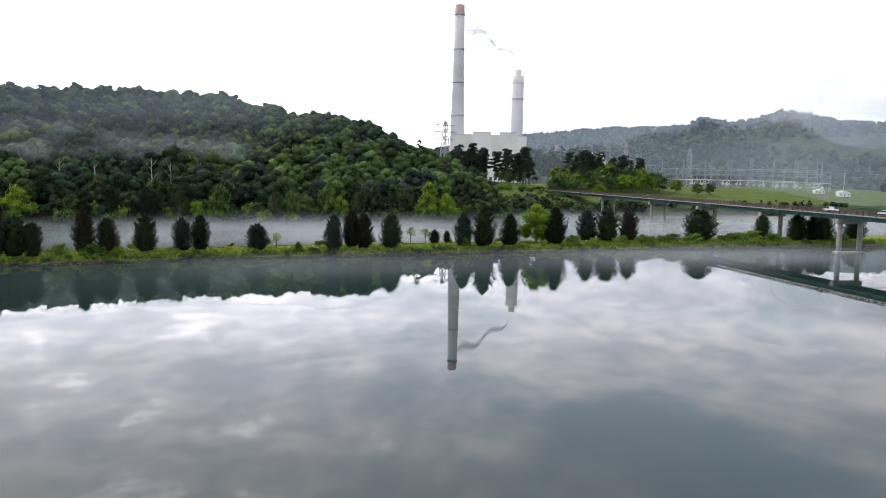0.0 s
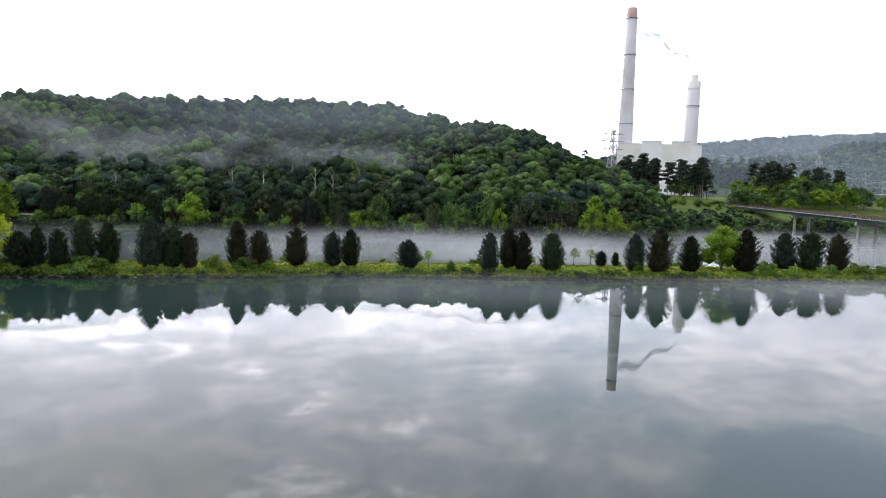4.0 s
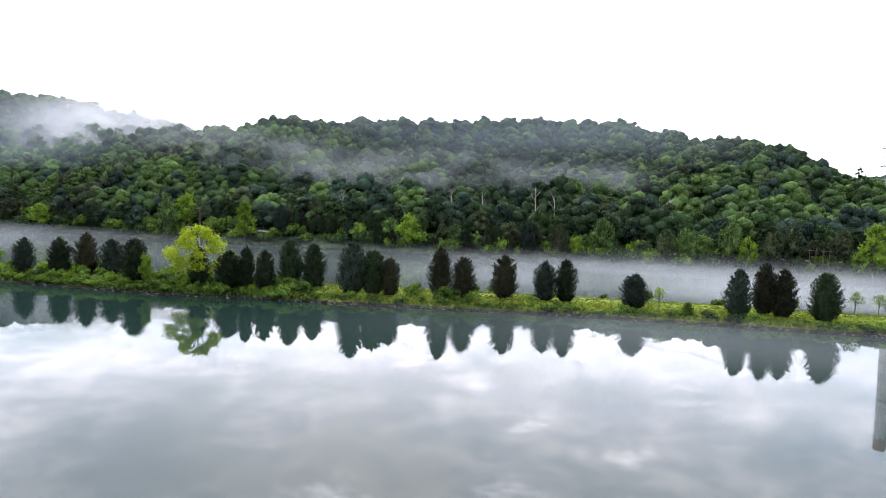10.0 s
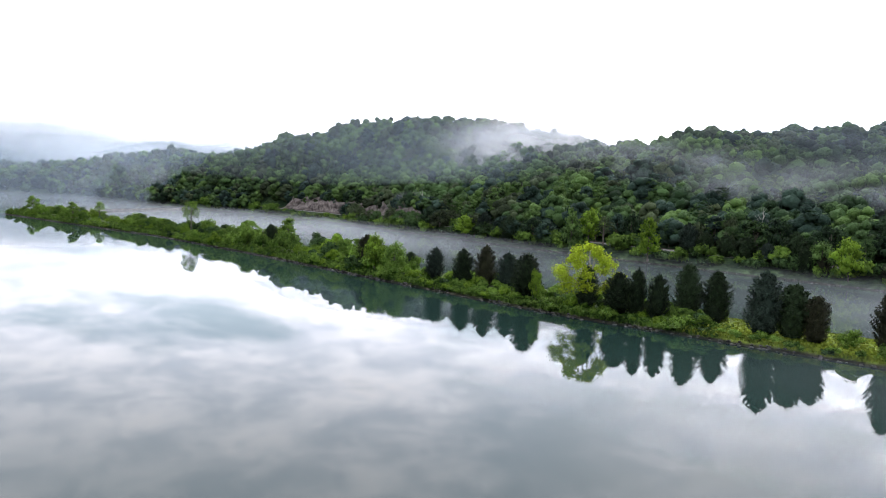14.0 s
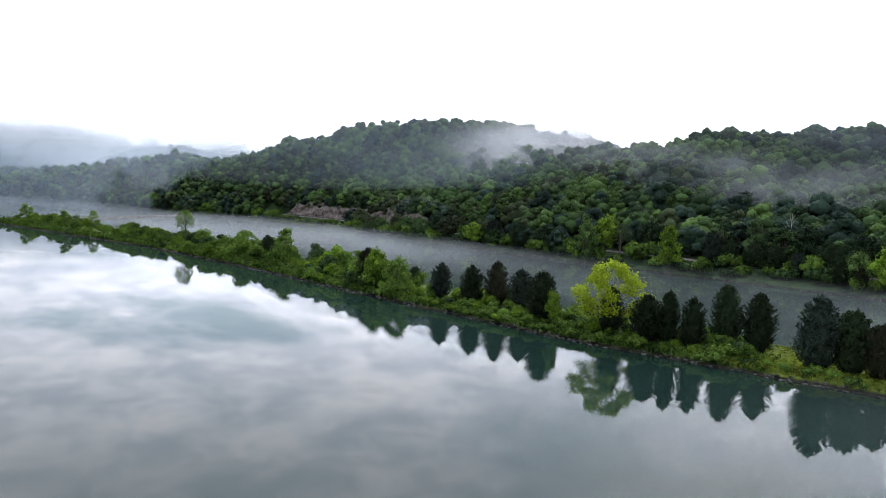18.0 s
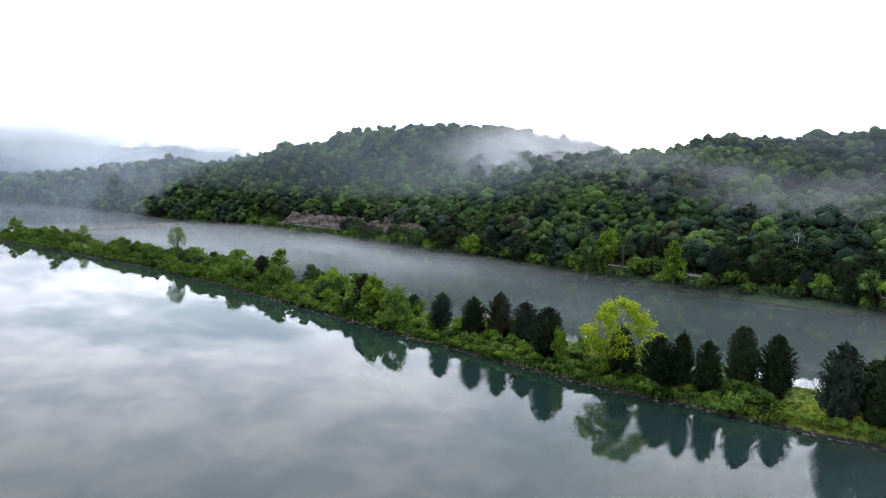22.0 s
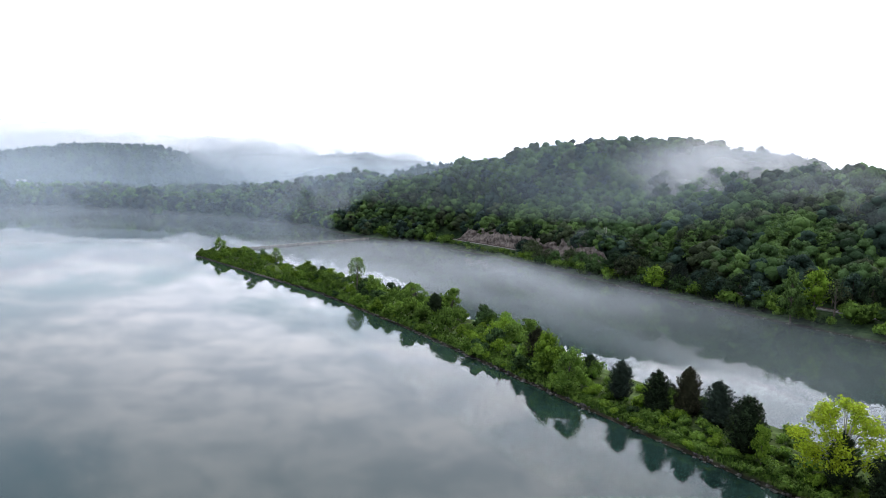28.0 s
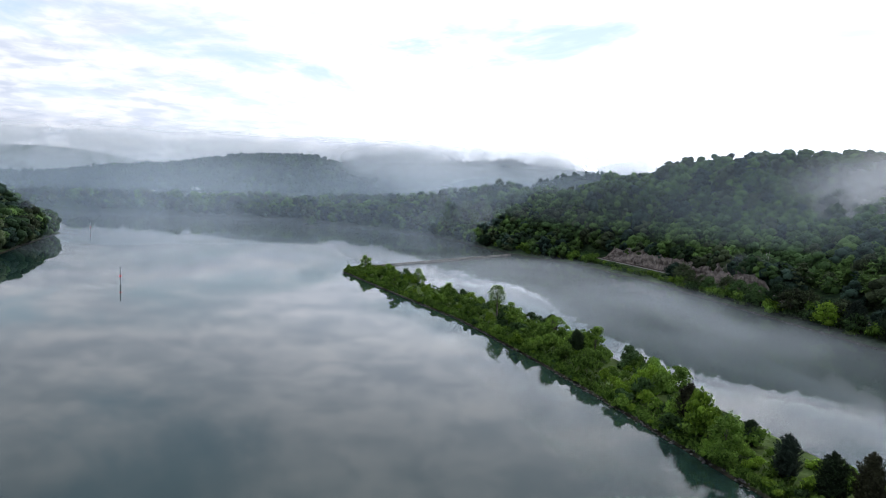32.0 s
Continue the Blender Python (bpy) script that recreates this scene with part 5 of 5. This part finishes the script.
def pylon(x, y, h, turn, arms, label):
    root = tagged(new("pylon"), label, "pylon", "lattice pylons")
    root.matrix_basis = pose(x, y, ground_at(x, y) - 0.3, rz=turn)
    part("mast", lattice(bmesh.new(), 3.8, 0.9, h, 9, 0.24), root, mat=GREY_METAL)
    for z, s in arms:
        bm = rod(bmesh.new(), (-s, 0, h * z), (s, 0, h * z), 0.26, None, 4)
        rod(bm, (-s, 0, h * z), (0, 0, h * z + 2.2), 0.2, None, 4)
        rod(bm, (s, 0, h * z), (0, 0, h * z + 2.2), 0.12, None, 4)
        arm = part("crossarm", bm, root, mat=GREY_METAL)
        for dx in (-s, s):
            part("insulator", rod(bmesh.new(), (dx, 0, h * z), (dx, 0, h * z - 2.4), 0.16, None, 6), arm, "", STACK)
    for dx in (-4, 4):
        part("horn", rod(bmesh.new(), (0, 0, h * 0.96), (dx, 0, h * 1.08), 0.14, 0.06, 4), root, mat=GREY_METAL)
    return root


pylon(143.5, 496.5, 46.0, 20, ((0.70, 8.5), (0.82, 10.0), (0.93, 8.0)), "grey lattice transmission tower in front of the plant")
for x, y, h in ((330, 700, 44), (410, 690, 46), (500, 700, 45)):
    pylon(x, y, h, 35, ((0.7, 9), (0.85, 8)), "grey lattice transmission tower against the far hill")


# ---- switchyard and lawn ----
def yard_place(u, v):
    """u along the yard, v away from the river."""
    c, s = math.cos(radians(-39)), math.sin(radians(-39))
    return 375 + u * c - v * s, 562 + u * s + v * c


towers = []
for row_v, count in ((0, 8), (34, 8), (70, 7)):
    for k in range(count):
        x, y = yard_place(k * 19 + (row_v * 0.3), row_v)
        h = (25.0, 18.0, 27.0)[row_v // 34]
        root = tagged(new("switchyard_mast"), "slender grey lattice mast in the switchyard", "mast", "switchyard masts")
        root.matrix_basis = pose(x, y, ground_at(x, y) - 0.2, rz=-39)
        part("mast", lattice(bmesh.new(), 1.0, 0.35, h, 7, 0.09), root, mat=GREY_METAL)
        part("spike", rod(bmesh.new(), (0, 0, h), (0, 0, h + 3.5), 0.1, 0.03, 4), root, mat=GREY_METAL)
        if k < count - 1:
            bm = bmesh.new()
            for z in (h * 0.62, h * 0.68):
                rod(bm, (0, 0, z), (19, 0, z), 0.14, None, 4)
            for s in range(8):
                rod(bm, (s * 2.3, 0, h * 0.62), (s * 2.3 + 1.2, 0, h * 0.68), 0.07, None, 3)
            part("gantry_beam", bm, root, "", GREY_METAL)
            part("busbar", rod(bmesh.new(), (0, 2, 7.0), (19, 2, 7.0), 0.16, None, 5), root, "", WHITE)
rng = np.random.default_rng(61)
for _ in range(46):
    u, v = rng.uniform(0, 140), rng.uniform(4, 66)
    x, y = yard_place(u, v)
    root = tagged(new("switchgear"), "pale grey switchgear on a steel stand", "switchgear", "switchgear units")
    root.matrix_basis = pose(x, y, ground_at(x, y) - 0.05, rz=-39)
    h = rng.uniform(3.0, 6.0)
    part("stand", box(bmesh.new(), -0.25, -0.25, 0, 0.25, 0.25, h * 0.5), root, mat=GREY_METAL)
    part("tank", box(bmesh.new(), -1.1, -0.8, h * 0.5, 1.1, 0.8, h * 0.5 + 1.4, 0.1), root, mat=STACK)
    part("bushing", rod(bmesh.new(), (0.5, 0, h * 0.5 + 1.4), (0.5, 0, h + 1.2), 0.2, 0.12, 8), root, mat=WHITE)


def shed(name, x, y, w, d, h, turn, wall, roof, label, category):
    root = tagged(new(name), label, category)
    root.matrix_basis = pose(x, y, ground_at(x, y) - 0.3, rz=turn)
    bm = bmesh.new()
    pts = [(-w / 2, 0), (-w / 2, h), (0, h + 0.22 * w * 0.6), (w / 2, h), (w / 2, 0)]
    fa, fb = [bm.verts.new((px, -d / 2, pz)) for px, pz in pts], [bm.verts.new((px, d / 2, pz)) for px, pz in pts]
    bm.faces.new(fa)
    bm.faces.new(fb[::-1])
    for k in range(5):
        bm.faces.new((fa[k], fb[k], fb[(k + 1) % 5], fa[(k + 1) % 5]))
    bmesh.ops.recalc_face_normals(bm, faces=bm.faces)
    body = part("wall", bm, root, mat=wall)
    rise = 0.22 * w * 0.6
    ang = math.degrees(math.atan2(rise, w / 2))
    ln = math.hypot(w / 2, rise) + 0.35
    for side in (-1, 1):
        part("roof", box(bmesh.new(), -ln / 2, -d / 2 - 0.3, 0.03, ln / 2, d / 2 + 0.3, 0.17), root, "", roof,
             pose(side * w / 4, 0, h + rise / 2 + 0.02, ry=side * ang))
    part("door", box(bmesh.new(), -0.6, -d / 2 - 0.06, 0.3, 0.6, -d / 2 - 0.01, 2.4), root, "", GREY_METAL)
    for px in (-w * 0.32, w * 0.32):
        window = part("window", box(bmesh.new(), px - 0.6, -d / 2 - 0.05, 1.3, px + 0.6, -d / 2 - 0.01, 2.4), root, "", WHITE)
        part("pane", box(bmesh.new(), px - 0.5, -d / 2 - 0.07, 1.4, px + 0.5, -d / 2 - 0.052, 2.3), window, "", GLASS)
    return root


x, y = yard_place(150, -4)
shed("steel_shed", x, y, 9, 14, 3.8, -35, WHITE, WHITE, "long white steel shed by the switchyard", "shed")
x, y = yard_place(132, 2)
shed("steel_shed", x, y, 8, 13, 2.8, -35, CREAM, WHITE, "low cream steel shed by the switchyard", "shed")
x, y = yard_place(152, 12)
ob = tagged(new("light_pole"), "tall grey steel pole beside the shed", "pole")
ob.matrix_basis = pose(x, y, ground_at(x, y) - 0.3)
part("pole", rod(bmesh.new(), (0, 0, 0), (0, 0, 21), 0.3, 0.16, 8), ob, mat=GREY_METAL)

# wires
bm = bmesh.new()
for (x0, y0, z0), (x1, y1, z1), sag in (((330, 700, 52), (560, 430, 30), 6), ((330, 700, 48), (560, 430, 27), 6), ((410, 690, 52), (640, 460, 34), 6),
                                        ((143.5, 496.5, 52), (330, 700, 52), 5), ((143.5, 496.5, 58), (410, 690, 54), 5)):
    last = None
    for k in range(25):
        t = k / 24
        p = Vector((x0 + (x1 - x0) * t, y0 + (y1 - y0) * t, z0 + (z1 - z0) * t - sag * 4 * t * (1 - t)))
        if last:
            rod(bm, last, p, 0.06, None, 3)
        last = p
tagged(part("power_lines", bm, mat=GREY_METAL), "thin sagging power lines between the pylons", "cables", kind="structure")

# the pines before the plant
rng = np.random.default_rng(88)
for k in range(84):
    t = rng.random()
    x, y = 126 + 120 * t + rng.uniform(-4, 4), 420 + 20 * t + rng.uniform(-9, 14)
    h = rng.uniform(19, 25)
    if k > 58:
        x, y, h = 228 + 105 * t, 606 + rng.uniform(0, 40), rng.uniform(25, 32)
    elif k > 46:
        x, y = 228 + 62 * t, 448 + 24 * rng.random()
    if abs(x - axis_x(y)) < 17:
        continue
    m = pose_scaled(x, y, ground_at(x, y) - 0.2, rng.uniform(0, 6.28), h / 22 * rng.uniform(0.9, 1.15), h / 22)
    plant("pine_tree", ("pine", k % 4), lambda: pine(700 + k % 4, 22.0, 4.6, 900), BARK, PINE,
          "tall dark pine with a bare trunk before the plant", "pine", m, "pines before the power plant")
for x, y, h in [(238, 612, 17), (250, 614, 18), (262, 604, 14), (216, 410, 9), (226, 412, 10), (236, 408, 11), (246, 412, 12), (258, 416, 12), (222, 396, 8), (222, 452, 15), (236, 446, 14), (250, 450, 16), (264, 446, 13), (280, 452, 14), (228, 470, 17), (246, 474, 18), (150, 428, 9), (166, 432, 10), (182, 436, 9),
                (208, 404, 11), (214, 420, 13), (222, 430, 14), (230, 438, 15), (240, 434, 14), (248, 428, 15), (256, 438, 15), (266, 434, 15), (276, 440, 15), (286, 436, 13),
                (226, 418, 12), (252, 442, 16), (262, 456, 17), (244, 460, 17), (232, 456, 16), (296, 444, 12), (214, 440, 15), (206, 428, 13),
                (270, 420, 13), (284, 424, 12), (300, 428, 10), (316, 424, 9), (238, 424, 14), (332, 430, 9)]:
    leafy_at("broadleaf_tree", "round", x, y, h, h * 1.15, [BRIGHT, FOREST[2], FOREST[1]][int(x) % 3], "rounded green tree beside the bridge approach",
             group="trees beside the bridge approach")
car("pickup_truck", "red pickup truck parked on the plant's lawn", (0.30, 0.03, 0.03), pose(140, 404, ground_at(140, 404), rz=-15), True)
for k in range(5):
    x, y = 132 + k * 7, 452 + k * 1.5
    root = tagged(new("box_trailer"), "white box trailer parked behind the pines", "trailer", "parked trailers")
    root.matrix_basis = pose(x, y, ground_at(x, y), rz=12)
    part("box", box(bmesh.new(), -3, -1.2, 1.0, 3, 1.2, 3.6, 0.06), root, mat=WHITE)
    for dx in (-2.0, 2.0):
        part("wheel", rod(bmesh.new(), (dx, -1.1, 0.5), (dx, 1.1, 0.5), 0.5, None, 14), root, mat=TYRE)


# ---- houses on the far shore ----
ROOF = surface("grey_shingles", (0.12, 0.12, 0.13), (0.24, 0.24, 0.25), 0.9, 1.0)
for x, y, w, d, roof in [(-1613, -334, 34, 14, WHITE), (-1121, -93, 14, 10, WHITE), (-1112, -104, 10, 8, ROOF), (-1088, -27, 18, 11, WHITE), (-1097, -14, 12, 9, ROOF),
                         (-1159, -39, 16, 10, WHITE), (-985, 62, 13, 9, ROOF)]:
    shed("house", x, y, w, d, 4.2, 90, WHITE, roof, "white house among trees on the far shore", "house")


# ---- mist on the hills and in the far valleys ----
def drape(cx, cy, sx, sy, lift, steep, seed, mat):
    """A veil of mist that leans against the wooded slope."""
    xs, ys = np.linspace(cx - sx, cx + sx, 30), np.linspace(cy - sy, cy + sy, 18)
    mid = ground_at(cx, cy) + lift
    sheet("hill_mist", xs, ys, lambda x, y: mid + steep * (y - cy) + 0.5 * (land(x, cy + 0 * y) - ground_at(cx, cy)) + 2.0 * np.sin(x * 0.05 + seed), mat,
          lambda x, y: smooth(1.05 - np.sqrt(((x - cx) / sx) ** 2 + ((y - cy) / sy) ** 2)) * 1.4, "torn wisps of white mist drifting over the wooded hill")


for k, (cx, cy, sx, sy, lift) in enumerate([(-165, 322, 62, 13, 14), (-105, 330, 60, 12, 14), (-222, 335, 50, 14, 15),
                                            (-40, 335, 50, 10, 13), (-610, 232, 70, 14, 16), (-700, 225, 50, 14, 18), (-318, 272, 24, 5, 8)]):
    for step in (0.0, 4.0):
        drape(cx + step * 2, cy - step, sx, sy, lift + step * 0.5, 1.1, k + step, MIST_HILL)


def curtain(cx, cy, dx, dy, half, z0, z1, k):
    """An upright billow of cloud hanging before the ridge."""
    U, Tt = np.meshgrid(np.linspace(-1, 1, 34), np.linspace(0, 1, 16), indexing="ij")
    bend = 5 * np.sin(U * 4 + k)
    v = np.stack([cx + dx * half * U - dy * bend - 0.9 * (z1 - z0) * (Tt - 0.4), cy + dy * half * U + dx * bend + 0.9 * (z1 - z0) * (Tt - 0.4), z0 + (z1 - z0) * Tt + 3 * np.sin(U * 3 + k)], -1).reshape(-1, 3)
    nx, ny = U.shape
    i, j = np.meshgrid(np.arange(nx - 1), np.arange(ny - 1), indexing="ij")
    q = np.stack([i * ny + j, (i + 1) * ny + j, (i + 1) * ny + j + 1, i * ny + j + 1], -1).reshape(-1, 4)
    me = mesh_of("hill_mist", v, [q], [MIST_RIDGE])
    dens = smooth(1.0 - np.sqrt(U ** 2 + ((Tt - 0.5) / 0.5) ** 2)) * 1.3
    me.attributes.new("veil", "FLOAT", "POINT").data.foreach_set("value", np.clip(dens, 0, 1).astype(np.float32).ravel())
    me.shade_smooth()
    tagged(new("hill_mist", me), "bright white cloud resting on the wooded ridge", "mist", kind="stuff")


for k in range(8):
    curtain(-311 + 3 * k, 380 - 4 * k, 0.74, 0.67, 92 - 6 * k, 24 - 1.5 * k, 88 - 3 * k, 1.7 * k)

# thin blue air over the whole slope, put in as one tinted sheet
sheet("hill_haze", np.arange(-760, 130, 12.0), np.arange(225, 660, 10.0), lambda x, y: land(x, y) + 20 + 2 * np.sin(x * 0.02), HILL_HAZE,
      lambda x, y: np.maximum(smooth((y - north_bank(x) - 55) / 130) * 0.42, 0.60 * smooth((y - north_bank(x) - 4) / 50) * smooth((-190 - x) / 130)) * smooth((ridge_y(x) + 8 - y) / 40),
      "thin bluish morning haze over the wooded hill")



def arc(name, cx, cy, dist, a0, a1, z0, z1, mat, profile, label):
    """An upright bank of mist far away."""
    aa, zz = np.linspace(a0, a1, 60), np.linspace(0, 1, 14)
    A, Tt = np.meshgrid(aa, zz, indexing="ij")
    R = dist + 40 * np.sin(A * 0.3) + 1.2 * (z1 - z0) * Tt
    v = np.stack([cx - R * np.sin(np.radians(A)), cy + R * np.cos(np.radians(A)), z0 + (z1 - z0) * Tt], -1).reshape(-1, 3)
    nx, ny = A.shape
    i, j = np.meshgrid(np.arange(nx - 1), np.arange(ny - 1), indexing="ij")
    q = np.stack([i * ny + j, (i + 1) * ny + j, (i + 1) * ny + j + 1, i * ny + j + 1], -1).reshape(-1, 4)
    me = mesh_of(name, v, [q], [mat])
    dens = np.clip(profile(A, Tt), 0, 1) * smooth((A - a0) / 6) * smooth((a1 - A) / 6)
    me.attributes.new("veil", "FLOAT", "POINT").data.foreach_set("value", dens.astype(np.float32).ravel())
    me.shade_smooth()
    return tagged(new(name, me), label, "mist", kind="stuff")


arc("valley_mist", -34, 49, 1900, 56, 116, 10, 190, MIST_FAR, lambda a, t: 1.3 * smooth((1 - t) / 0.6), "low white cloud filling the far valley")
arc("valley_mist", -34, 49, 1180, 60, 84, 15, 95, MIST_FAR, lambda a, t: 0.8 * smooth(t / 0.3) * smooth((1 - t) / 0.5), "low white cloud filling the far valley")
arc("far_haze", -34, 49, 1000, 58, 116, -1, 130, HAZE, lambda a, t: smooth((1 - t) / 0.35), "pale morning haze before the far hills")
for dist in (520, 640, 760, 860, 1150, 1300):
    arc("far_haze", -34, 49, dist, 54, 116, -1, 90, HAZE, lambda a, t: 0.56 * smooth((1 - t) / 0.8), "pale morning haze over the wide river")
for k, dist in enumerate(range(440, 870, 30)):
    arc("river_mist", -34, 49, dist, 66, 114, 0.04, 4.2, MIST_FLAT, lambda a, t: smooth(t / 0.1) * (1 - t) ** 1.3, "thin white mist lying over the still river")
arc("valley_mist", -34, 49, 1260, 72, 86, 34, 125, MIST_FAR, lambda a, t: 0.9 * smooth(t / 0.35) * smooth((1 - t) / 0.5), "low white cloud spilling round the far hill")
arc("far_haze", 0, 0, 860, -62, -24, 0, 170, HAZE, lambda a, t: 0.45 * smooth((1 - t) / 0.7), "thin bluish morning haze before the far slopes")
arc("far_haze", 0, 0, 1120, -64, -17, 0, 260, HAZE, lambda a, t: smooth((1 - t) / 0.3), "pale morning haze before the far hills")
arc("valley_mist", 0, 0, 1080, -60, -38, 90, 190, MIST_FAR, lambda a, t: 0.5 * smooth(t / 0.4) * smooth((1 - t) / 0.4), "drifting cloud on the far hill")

# the smoke trailing from the shorter chimney
pu, pv = np.linspace(0, 1, 40), np.linspace(-1, 1, 9)
U, V = np.meshgrid(pu, pv, indexing="ij")
half = 3.5 + 9 * U
v = np.stack([365 - 85 * U, 911 + 28 * U + 3 * V, 176 + 62 * U ** 0.7 + 5 * np.sin(U * 14) + V * half], -1).reshape(-1, 3)
nx, ny = U.shape
i, j = np.meshgrid(np.arange(nx - 1), np.arange(ny - 1), indexing="ij")
q = np.stack([i * ny + j, (i + 1) * ny + j, (i + 1) * ny + j + 1, i * ny + j + 1], -1).reshape(-1, 4)
SMOKE = mist_material("chimney_smoke", 0.9, 0.045, 0.30, 0.60, (0.42, 0.44, 0.48))
me = mesh_of("smoke_plume", v, [q], [SMOKE])
me.attributes.new("veil", "FLOAT", "POINT").data.foreach_set("value", (smooth(1 - np.abs(V)) * smooth(U / 0.1) * smooth((1 - U) / 0.3)).astype(np.float32).ravel())
tagged(new("smoke_plume", me), "thin grey smoke trailing from the shorter chimney", "smoke", kind="stuff")

# river mist: upright veils, so that it thickens towards a low view
for k, d in enumerate(np.arange(1.5, 92, 6.0)):
    xs = np.arange(-100, 401, 9.0)
    wob = 2.0 * np.sin(xs * 0.045 + k * 1.7)
    ys = np.where(xs < 100, far_shore(xs) + d / 84 * (north_bank(xs) - far_shore(xs)), far_shore(xs) + d * 1.3) + wob
    zz = np.linspace(0, 1, 9)
    Xs, Tt = np.meshgrid(xs, zz, indexing="ij")
    tall = 5.6 + 1.4 * np.sin(Xs * 0.03 + k)
    v = np.stack([Xs, np.repeat(ys[:, None], 9, 1), 0.03 + tall * Tt], -1).reshape(-1, 3)
    nx, ny = Xs.shape
    i, j = np.meshgrid(np.arange(nx - 1), np.arange(ny - 1), indexing="ij")
    q = np.stack([i * ny + j, (i + 1) * ny + j, (i + 1) * ny + j + 1, i * ny + j + 1], -1).reshape(-1, 4)
    me = mesh_of("river_mist", v, [q], [MIST_LOW])
    dens = smooth(Tt / 0.10) * (1 - Tt) ** 1.5 * 1.1 * smooth((Xs + 95) / 110) * smooth((400 - Xs) / 90)
    me.attributes.new("veil", "FLOAT", "POINT").data.foreach_set("value", dens.astype(np.float32).ravel())
    me.shade_smooth()
    tagged(new("river_mist", me), "thin white mist lying over the still channel", "mist", kind="stuff")

# west of the cedars it lies in thin level layers
MIST_LAYER = mist_material("layered_mist", 0.13, 0.014, 0.20, 0.75)
for k, z in enumerate((0.35, 0.9, 1.6, 2.5, 3.6)):
    sheet("river_mist", np.arange(-470, 0, 7.0), np.arange(104, 262, 4.0), lambda x, y: z + 0.25 * np.sin(x * 0.05 + y * 0.07 + k), MIST_LAYER,
          lambda x, y: (0.20 + 0.74 * smooth((-150 - x) / 130)) * smooth((y - far_shore(x) - 1) / 14) * smooth((north_bank(x) + 3 - y) / 10) * smooth((x + 470) / 60) * smooth((-5 - x) / 90),
          "thin white mist lying over the still channel")


def low_veil(x0, x1, y_of, tall, k):
    """One upright veil of river mist."""
    xs, zz = np.arange(x0, x1, 10.0), np.linspace(0, 1, 7)
    Xs, Tt = np.meshgrid(xs, zz, indexing="ij")
    v = np.stack([Xs, np.repeat(y_of(xs)[:, None], 7, 1) + 2 * np.sin(Xs * 0.05 + k), 0.03 + tall * (1 + 0.25 * np.sin(Xs * 0.03 + k)) * Tt], -1).reshape(-1, 3)
    nx, ny = Xs.shape
    i, j = np.meshgrid(np.arange(nx - 1), np.arange(ny - 1), indexing="ij")
    q = np.stack([i * ny + j, (i + 1) * ny + j, (i + 1) * ny + j + 1, i * ny + j + 1], -1).reshape(-1, 4)
    me = mesh_of("river_mist", v, [q], [MIST_LOW])
    dens = 0.40 * smooth(Tt / 0.10) * (1 - Tt) ** 1.5 * smooth((Xs - x0) / 80) * smooth((x1 - Xs) / 80)
    me.attributes.new("veil", "FLOAT", "POINT").data.foreach_set("value", dens.astype(np.float32).ravel())
    me.shade_smooth()
    tagged(new("river_mist", me), "thin white mist lying over the still river", "mist", kind="stuff")


for k in range(9):
    low_veil(-860, -380, lambda x: np.full(len(x), 84.0 + 15 * k), 3.4, k)
for k, z in enumerate((0.4, 1.0, 1.8)):
    sheet("river_mist", np.arange(-70, 480, 8.0), np.arange(84, 214, 4.0), lambda x, y: z + 0.2 * np.sin(x * 0.05 + y * 0.07 + k), MIST_LAYER,
          lambda x, y: (0.45 + 0.55 * smooth((x - 60) / 80)) * smooth((near_shore(x) - 0.5 - y) / 5) * smooth((y - near_shore(x) + 52) / 40) * smooth((x + 62) / 70) * smooth((470 - x) / 60),
          "thin white mist lying along the causeway's shore")
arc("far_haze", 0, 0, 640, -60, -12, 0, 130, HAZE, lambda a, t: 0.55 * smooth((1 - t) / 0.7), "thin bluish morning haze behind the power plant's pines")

for root in PROTOS.values():
    for o in (*root.children_recursive, root):
        bpy.data.objects.remove(o)
